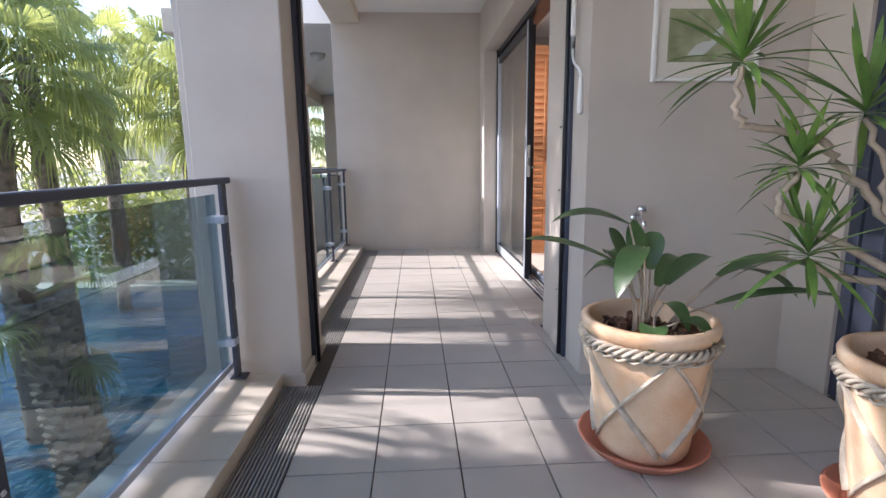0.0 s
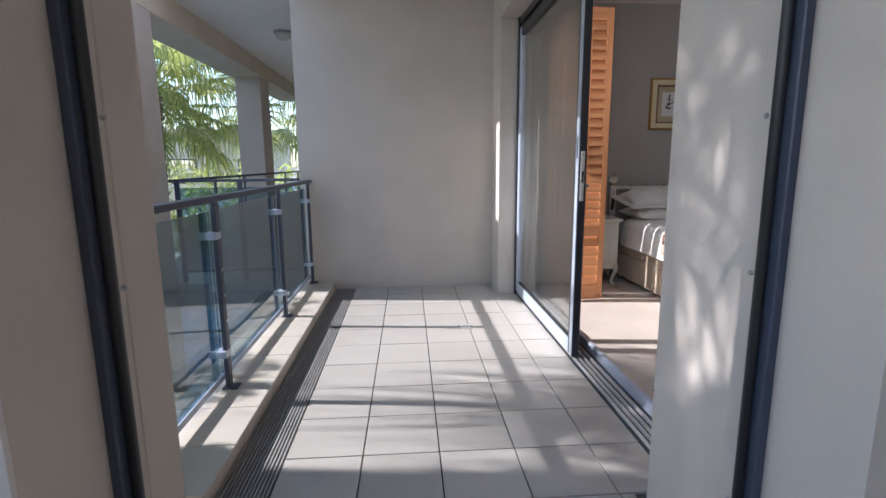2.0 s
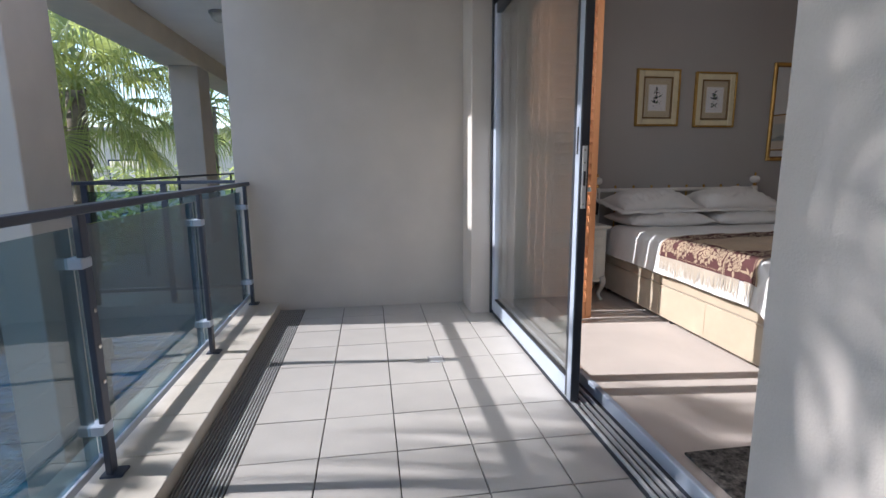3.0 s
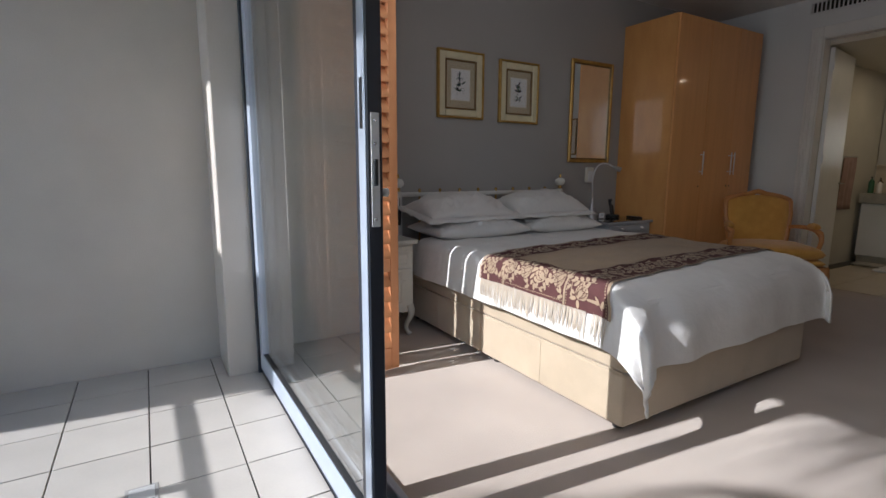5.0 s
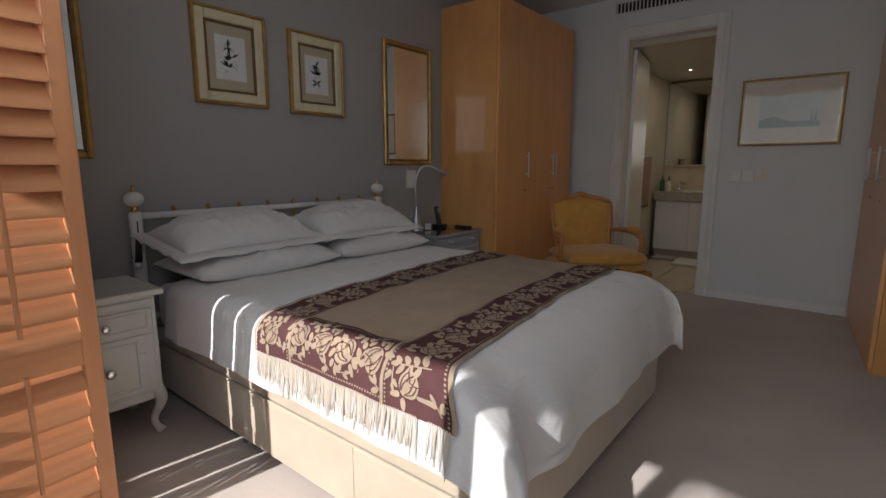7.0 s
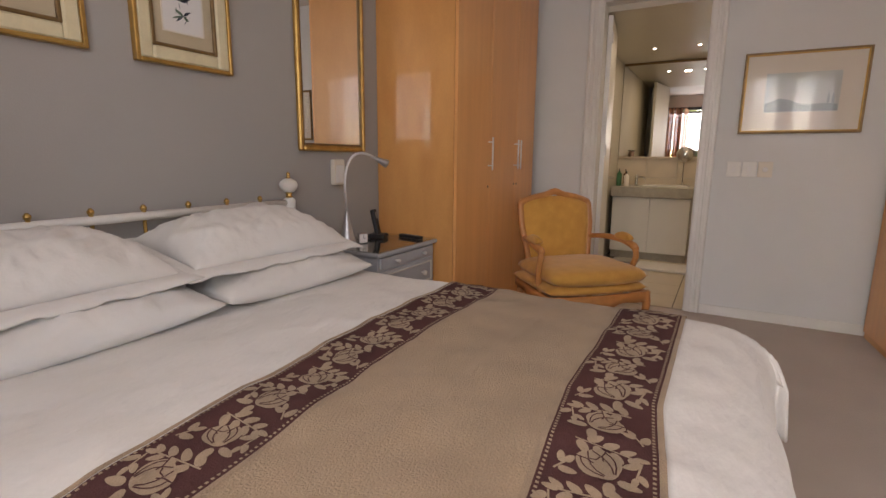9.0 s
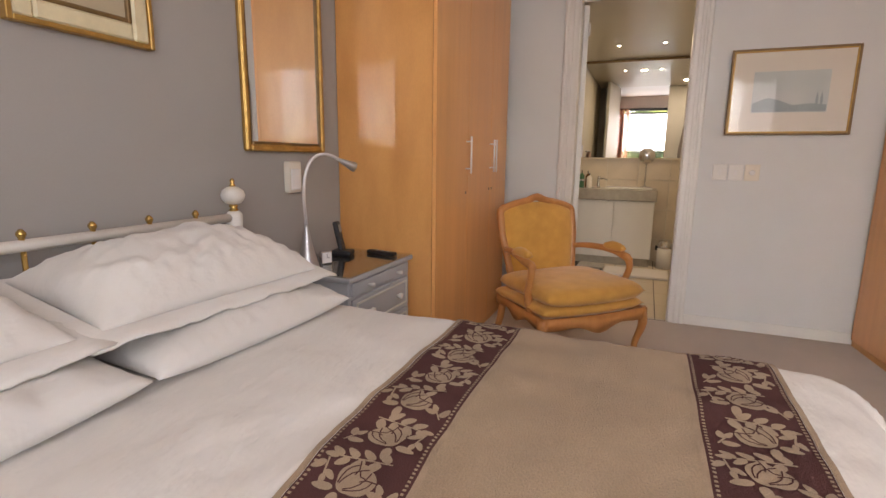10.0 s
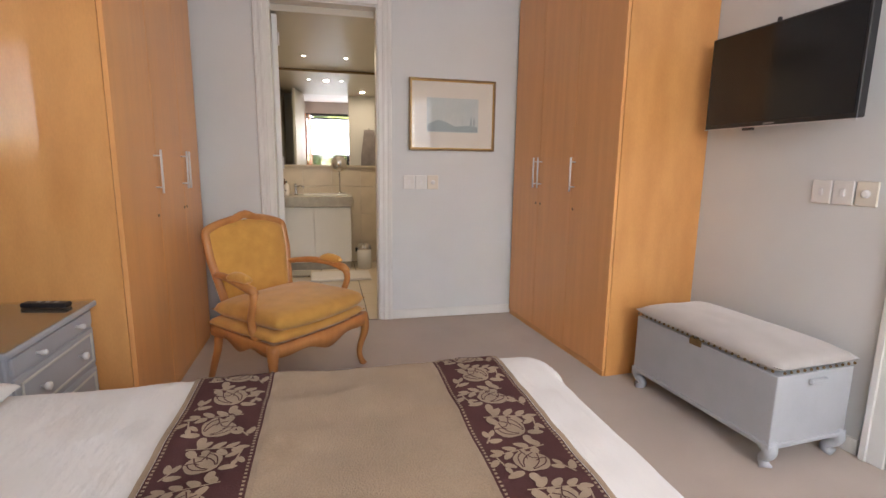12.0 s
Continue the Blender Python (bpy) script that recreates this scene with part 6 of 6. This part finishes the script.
for x in (-bx + 0.03, bx - 0.03):
    for y in (-by + 0.03, by - 0.03):
        part("foot", cabriole(bmesh.new(), x, y, 0.11, (x, y), 0.040, 0.022), M["grey_paint"], o, smooth=True)

# ---- television ----
tv = thing("television", "flat black television on a swing bracket", "television", (4.908, 3.985, 1.715))
M["screen"] = mat("dark_screen_glass", (0.012, 0.012, 0.013), 0.14, 0.05, 4, 60, 0.0)
part("case", boxed(-0.412, 0.412, -0.045, -0.005, -0.235, 0.235, 0.006), M["black"], tv)
part("bezel", boxed(-0.415, 0.415, -0.010, 0.004, -0.238, 0.238, 0.003), M["black"], tv)
part("screen", boxed(-0.401, 0.401, 0.0035, 0.0062, -0.218, 0.228), M["screen"], tv, "dark glossy screen")
part("trim_strip", boxed(-0.415, 0.415, -0.006, 0.006, -0.243, -0.239), M["steel"], tv)
part("maker_mark", boxed(-0.03, 0.03, 0.0041, 0.0052, -0.232, -0.226), M["grate"], tv, "small grey mark")
part("bracket", boxed(-0.10, 0.10, -0.115, -0.046, -0.05, 0.05, 0.006), M["black"], tv, "black wall bracket")
part("arm", tube(bmesh.new(), [(0.42, -0.045, 0.11), (0.455, -0.06, 0.11), (0.47, -0.11, 0.11)], 0.008, 8), M["steel"], tv, "small steel arm", True)
part("sensor", boxed(0.10, 0.16, -0.02, 0.002, -0.256, -0.243, 0.002), M["black"], tv)
part("top_peg", lathe(bmesh.new(), [(0.01, 0), (0.01, 0.02), (0.006, 0.024)], (0.03, -0.02, 0.238), None, 10), M["black"], tv)

m = thing("door_mat", "dark mottled mat on the carpet inside the door", "mat", (2.03, 4.44, 0.001))
M["mat_dark"] = mat("mottled_mat", (0.16, 0.14, 0.12), 0.95, 0.5, 40, 160, 0.8)
part("mat_surface", boxed(-0.22, 0.22, -0.28, 0.28, 0, 0.014, 0.005), M["mat_dark"], m)

# ---- bathroom ----
M["bath_tile"] = mat("beige_bath_tile", (0.58, 0.50, 0.38), 0.3, 0.05, 5, 70, 0.05, per_object=0.06)
M["bath_paint"] = mat("warm_bath_paint", (0.60, 0.56, 0.47), 0.7, 0.04, 3, 120, 0.08)
M["bath_ceiling"] = mat("satin_bath_ceiling", (0.62, 0.58, 0.49), 0.35, 0.03, 3, 90, 0.04)
M["laminate"] = mat("white_gloss_laminate", (0.74, 0.73, 0.70), 0.22, 0.02, 4, 60, 0.0)
M["stone_top"] = mat("grey_stone_counter", (0.42, 0.39, 0.32), 0.4, 0.10, 16, 120, 0.1)
RX0, RX1, RY0, RY1, RZ = EAST_X + 0.12, 9.24, 4.95, 6.72, 2.35
floor_bath = structure("floor_bathroom", boxed(EAST_X - 0.002, RX1, RY0, RY1, -0.3, -0.004), M["grout"], "beige tiled bathroom floor", "floor")
structure("ceiling_bathroom", boxed(RX0, RX1, RY0, RY1, RZ, 3.3), M["bath_ceiling"], "satin cream bathroom ceiling", "ceiling")
wall_bath = structure("wall_bathroom_east", boxed(RX1, RX1 + 0.15, RY0, RY1, -0.3, 3.3), M["bath_paint"], "bathroom end wall with tiles and mirror", "wall")
structure("wall_bathroom_north", boxed(RX0, RX1, RY1, RY1 + 0.15, -0.3, 3.3), M["bath_paint"], "cream bathroom side wall", "wall")
structure("wall_bathroom_south", boxed(RX0, RX1, RY0 - 0.15, RY0, -0.3, 3.3), M["bath_paint"], "cream bathroom side wall", "wall")
bm = boxed(-0.005, 0.005, -0.172, 0.172, -0.172, 0.172, 0.002)
me = bpy.data.meshes.new("wall_tile")
bm.to_mesh(me), bm.free()
me.materials.append(M["bath_tile"])
for i in range(5):
    for j in range(4):
        piece("tile", me, wall_bath, (RX1 - 0.004, RY1 - 0.18 - i * 0.35, 0.09 + 0.175 + (j - 0.5) * 0.35))
bm = boxed(-0.197, 0.197, -0.197, 0.197, -0.005, 0.005, 0.002)
me = bpy.data.meshes.new("floor_tile")
bm.to_mesh(me), bm.free()
me.materials.append(M["bath_tile"])
for i in range(6):
    for j in range(4):
        piece("tile", me, floor_bath, (EAST_X + 0.22 + i * 0.40, RY0 + 0.22 + j * 0.40, -0.002))
mi = thing("bathroom_mirror", "wide frameless mirror above the vanity", "mirror", (RX1 - 0.012, 5.85, 1.80))
part("mirror_glass", boxed(-0.008, 0.004, -0.86, 0.86, -0.575, 0.52), M["mirror"], mi, "clear mirror glass")
part("edge_strip", boxed(-0.020, 0.004, -0.86, 0.86, 0.521, 0.547, 0.002), M["gilt_dark"], mi, "dark top strip")
part("ledge", boxed(-0.03, 0.008, -0.86, 0.86, -0.60, -0.577, 0.003), M["bath_tile"], mi)
v = thing("vanity", "white gloss vanity cabinet with a thick stone top", "vanity", (8.75, 5.81, 0))
part("kick", boxed(0.04, 0.47, 0.01, 0.84, 0, 0.09, 0.002), M["stone_top"], v)
part("carcass", boxed(0.022, 0.47, 0.0, 0.85, 0.09, 0.745, 0.002), M["laminate"], v)
for y0, y1 in ((0.003, 0.423), (0.427, 0.847)):
    part("door", boxed(0.0, 0.02, y0, y1, 0.095, 0.742, 0.003), M["laminate"], v)
part("counter", boxed(-0.03, 0.478, -0.02, 0.87, 0.748, 0.87, 0.005), M["stone_top"], v, "thick grey stone counter")
ba = thing("wash_basin", "shallow white basin on the vanity counter", "basin", (8.98, 6.10, 0.8705))
part("bowl", boxed(-0.13, 0.13, -0.25, 0.25, 0, 0.018, 0.008, 2), M["laminate"], ba)
tp = thing("basin_tap", "chrome mixer tap behind the basin", "tap", (9.02, 6.44, 0.871))
part("body", lathe(bmesh.new(), [(0.022, 0), (0.02, 0.02), (0.016, 0.10), (0.018, 0.13), (0.01, 0.135)], (0, 0, 0), None, 16), M["chrome"], tp, smooth=True)
part("spout", tube(bmesh.new(), [(0, 0, 0.10), (-0.03, -0.06, 0.11), (-0.04, -0.10, 0.09)], 0.010, 8), M["chrome"], tp, smooth=True)


def bottle(at, r, h, m, label):
    b = thing("soap_bottle", label, "bottle", at, group="bottles on the vanity")
    body = part("body", lathe(bmesh.new(), [(r, 0), (r * 1.03, 0.01), (r, h * 0.72), (r * 0.4, h * 0.82), (r * 0.4, h * 0.86)], (0, 0, 0), None, 14), m, b, smooth=True)
    part("pump", tube(bmesh.new(), [(0, 0, h * 0.86), (0, 0, h), (-0.03, 0, h * 1.0)], 0.006, 8), M["black"], b)


M["green_plastic"] = mat("green_translucent_plastic", (0.05, 0.16, 0.07), 0.3, 0.1, 9, 60, 0.0)
M["amber"] = mat("amber_glass", (0.16, 0.07, 0.02), 0.2, 0.1, 9, 60, 0.0)
bottle((8.86, 6.62, 0.871), 0.030, 0.20, M["green_plastic"], "green soap bottle on the vanity counter")
bottle((8.95, 6.56, 0.871), 0.027, 0.19, M["amber"], "amber soap bottle on the vanity counter")
bottle((8.84, 6.53, 0.871), 0.030, 0.17, M["mat_board"], "cream lotion bottle on the vanity counter")
bn = thing("pedal_bin", "chrome-topped white pedal bin on the bathroom floor", "bin", (8.80, 5.66, 0.003))
part("drum", lathe(bmesh.new(), [(0.085, 0), (0.085, 0.23), (0.08, 0.232)], (0, 0, 0), None, 24), M["laminate"], bn, smooth=True)
part("lid", lathe(bmesh.new(), [(0.087, 0), (0.087, 0.02), (0.07, 0.06), (0.035, 0.085), (0.0, 0.09)], (0, 0, 0.232), None, 24), M["chrome"], bn, "domed chrome lid", True)
part("hinge", boxed(-0.02, 0.02, 0.08, 0.105, 0.20, 0.25, 0.004), M["black"], bn)
to = thing("toilet", "white wall-hung toilet beside the vanity", "toilet", (8.86, 5.30, 0.0))
part("pan", lathe(bmesh.new(), [(0.10, 0.003), (0.12, 0.05), (0.14, 0.2), (0.19, 0.34), (0.20, 0.39), (0.18, 0.395)], (0, 0, 0), None, 28, (1.25, 0.95)), M["laminate"], to, smooth=True)
part("seat", lathe(bmesh.new(), [(0.20, 0.396), (0.205, 0.41), (0.19, 0.425), (0.0, 0.428)], (0, 0, 0), None, 28, (1.25, 0.95)), M["laminate"], to, smooth=True)
part("cistern_plate", boxed(0.345, 0.372, -0.12, 0.12, 0.92, 1.10, 0.004), M["laminate"], to)
bmx = thing("bath_mat", "thick white mat on the bathroom floor", "mat", (8.33, 5.95, 0.004))
part("mat_surface", boxed(-0.20, 0.20, -0.32, 0.32, 0, 0.03, 0.012, 2), M["linen"], bmx)
sc = thing("bathroom_scale", "dark glass scale on the bathroom floor", "scale", (8.50, 6.42, 0.004))
part("plate", boxed(-0.11, 0.11, -0.14, 0.14, 0.01, 0.03, 0.004), M["stone_top"], sc)
for x in (-0.09, 0.09):
    for y in (-0.12, 0.12):
        part("foot", lathe(bmesh.new(), [(0.012, 0), (0.012, 0.012)], (x, y, 0), None, 8), M["black"], sc)
tw = thing("hanging_towel", "pink-brown towel hanging on the bathroom wall", "towel", (8.35, RY1 - 0.002, 1.0))
bm = cloth(bmesh.new(), lambda u, v: Vector((u + 0.01 * math.sin(v * 9), -0.03 - 0.018 * math.sin(u * 60) - 0.01 * v, v)), -0.13, 0.13, -0.32, 0.30, 24, 10)
ob = part("cloth", bm, mat("dusty_pink_towel", (0.44, 0.30, 0.25), 0.95, 0.08, 12, 220, 0.6), tw, smooth=True)
so = ob.modifiers.new("thickness", "SOLIDIFY")
so.thickness = 0.008
part("rail", tube(bmesh.new(), [(-0.17, -0.001, 0.31), (-0.17, -0.04, 0.31), (0.17, -0.04, 0.31), (0.17, -0.001, 0.31)], 0.008, 8), M["chrome"], tw)
rb = thing("bath_robe", "grey robe hanging on the bathroom wall", "robe", (RX0 + 0.003, 5.36, 1.35))
bm = cloth(bmesh.new(), lambda u, v: Vector((0.05 + 0.03 * math.sin(u * 34) * (0.5 - v), u * (1.0 - 0.55 * max(0, v) * 1.6), v)), -0.14, 0.14, -0.55, 0.45, 26, 16)
ob = part("cloth", bm, mat("grey_towelling", (0.30, 0.27, 0.28), 0.95, 0.08, 12, 220, 0.6), rb, smooth=True)
so = ob.modifiers.new("thickness", "SOLIDIFY")
so.thickness = 0.012
part("hook", tube(bmesh.new(), [(0, 0, 0.46), (0.05, 0, 0.45), (0.06, 0, 0.48)], 0.007, 8), M["chrome"], rb)
md = thing("shaving_mirror", "round chrome shaving mirror on a stand", "mirror", (8.98, 5.93, 0.889))
part("stand", lathe(bmesh.new(), [(0.05, 0), (0.05, 0.01), (0.008, 0.02), (0.006, 0.27)], (0, 0, 0), None, 16), M["chrome"], md, smooth=True)
part("disc", lathe(bmesh.new(), [(0.085, -0.008), (0.09, 0), (0.085, 0.008)], (0, 0, 0.36), Matrix.Rotation(radians(90), 4, "Y"), 28), M["chrome"], md, smooth=True)
dl = thing("bathroom_door", "white painted door standing open into the bathroom", "door", (EAST_X + 0.135, DY1 - 0.015, 0.008), 8)
part("leaf", boxed(0, 0.76, -0.04, 0, 0, 2.325, 0.003), M["white_paint"], dl)
for z in (0.25, 1.25, 2.15):
    part("hinge", tube(bmesh.new(), [(-0.004, -0.044, z - 0.045), (-0.004, -0.044, z + 0.045)], 0.008, 8), M["steel"], dl, "steel hinge")
hd = part("handle", tube(bmesh.new(), [(0.70, -0.04, 1.0), (0.70, -0.085, 1.0), (0.59, -0.09, 1.0)], 0.009, 8), M["chrome"], dl, "chrome lever handle", True)
M["downlight"] = glow_mat("warm_downlight_lamp", (1.0, 0.86, 0.66), 4.0)
for x, y in ((7.45, 5.50), (8.45, 5.85), (8.45, 6.28), (8.45, 5.35)):
    s = thing("downlight", "small round recessed downlight glowing warm", "lamp", (x, y, RZ), group="bathroom downlights")
    part("rim", lathe(bmesh.new(), [(0.030, -0.004), (0.033, -0.001), (0.033, 0.0)], (0, 0, 0), None, 20), M["steel"], s)
    part("lamp", lathe(bmesh.new(), [(0.016, -0.0065), (0.016, -0.0045)], (0, 0, 0), None, 16), M["downlight"], s, "glowing lamp")
for i, (x, y) in enumerate(((7.45, 5.50), (8.45, 6.05))):
    ld = bpy.data.lights.new("bathroom_spot", "AREA")
    ld.energy, ld.size, ld.color = 0.8, 0.06, (1.0, 0.77, 0.48)
    lo = new("bathroom_spot", ld)
    lo.matrix_world = pose(x, y, RZ - 0.009)

# ---- floor tiles of the terrace, kerb caps ----
P = 0.342
def floor_tile(w, d):
    bm = boxed(-w / 2, w / 2, -d / 2, d / 2, -0.012, 0.0, 0.0015)
    me = bpy.data.meshes.new("terrace_tile")
    bm.to_mesh(me), bm.free()
    me.materials.append(M["tile"])
    return me


cache = {}
ys = [5.38 + k * P for k in range(-23, 7)]
xs = [-0.045 + k * P for k in range(0, 9)]
rt = random.Random(4)
for y in ys:
    for x in xs:
        x0, x1, y0, y1 = x, x + P, y, min(y + P, 7.394)
        if y1 - y0 < 0.03:
            continue
        limit = 2.54 if y0 < 3.1 else (1.566 if y0 >= 3.85 else FX0)
        if x0 >= limit - 0.02:
            continue
        x1 = min(x1, limit)
        if y0 < 3.12 < y1 and x0 > FX0:
            y1 = 3.118
        if y0 < OPEN_Y0 < y1 and x0 < FX0 < x1:
            x1 = FX0
        if y0 > 6.8 and x1 > FX0:
            x1 = FX0
        w, d = round(x1 - x0 - 0.006, 3), round(y1 - y0 - 0.006, 3)
        if w < 0.02 or d < 0.02:
            continue
        if (w, d) not in cache:
            cache[(w, d)] = floor_tile(w, d)
        piece("tile", cache[(w, d)], floor_terrace, ((x0 + x1) / 2, (y0 + y1) / 2, TZ + rt.uniform(-0.0006, 0.0006)))
cap = boxed(-0.215, 0.225, -0.168, 0.168, 0.0, 0.016, 0.003)
me = bpy.data.meshes.new("kerb_cap")
cap.to_mesh(me), cap.free()
me.materials.append(M["kerb"])
for k in range(-23, 6):
    y = 5.55 + k * P
    if y > 7.25 or 2.95 < y < 3.85:
        continue
    piece("cap_tile", me, kerb, (-0.474, y, 0.0045))
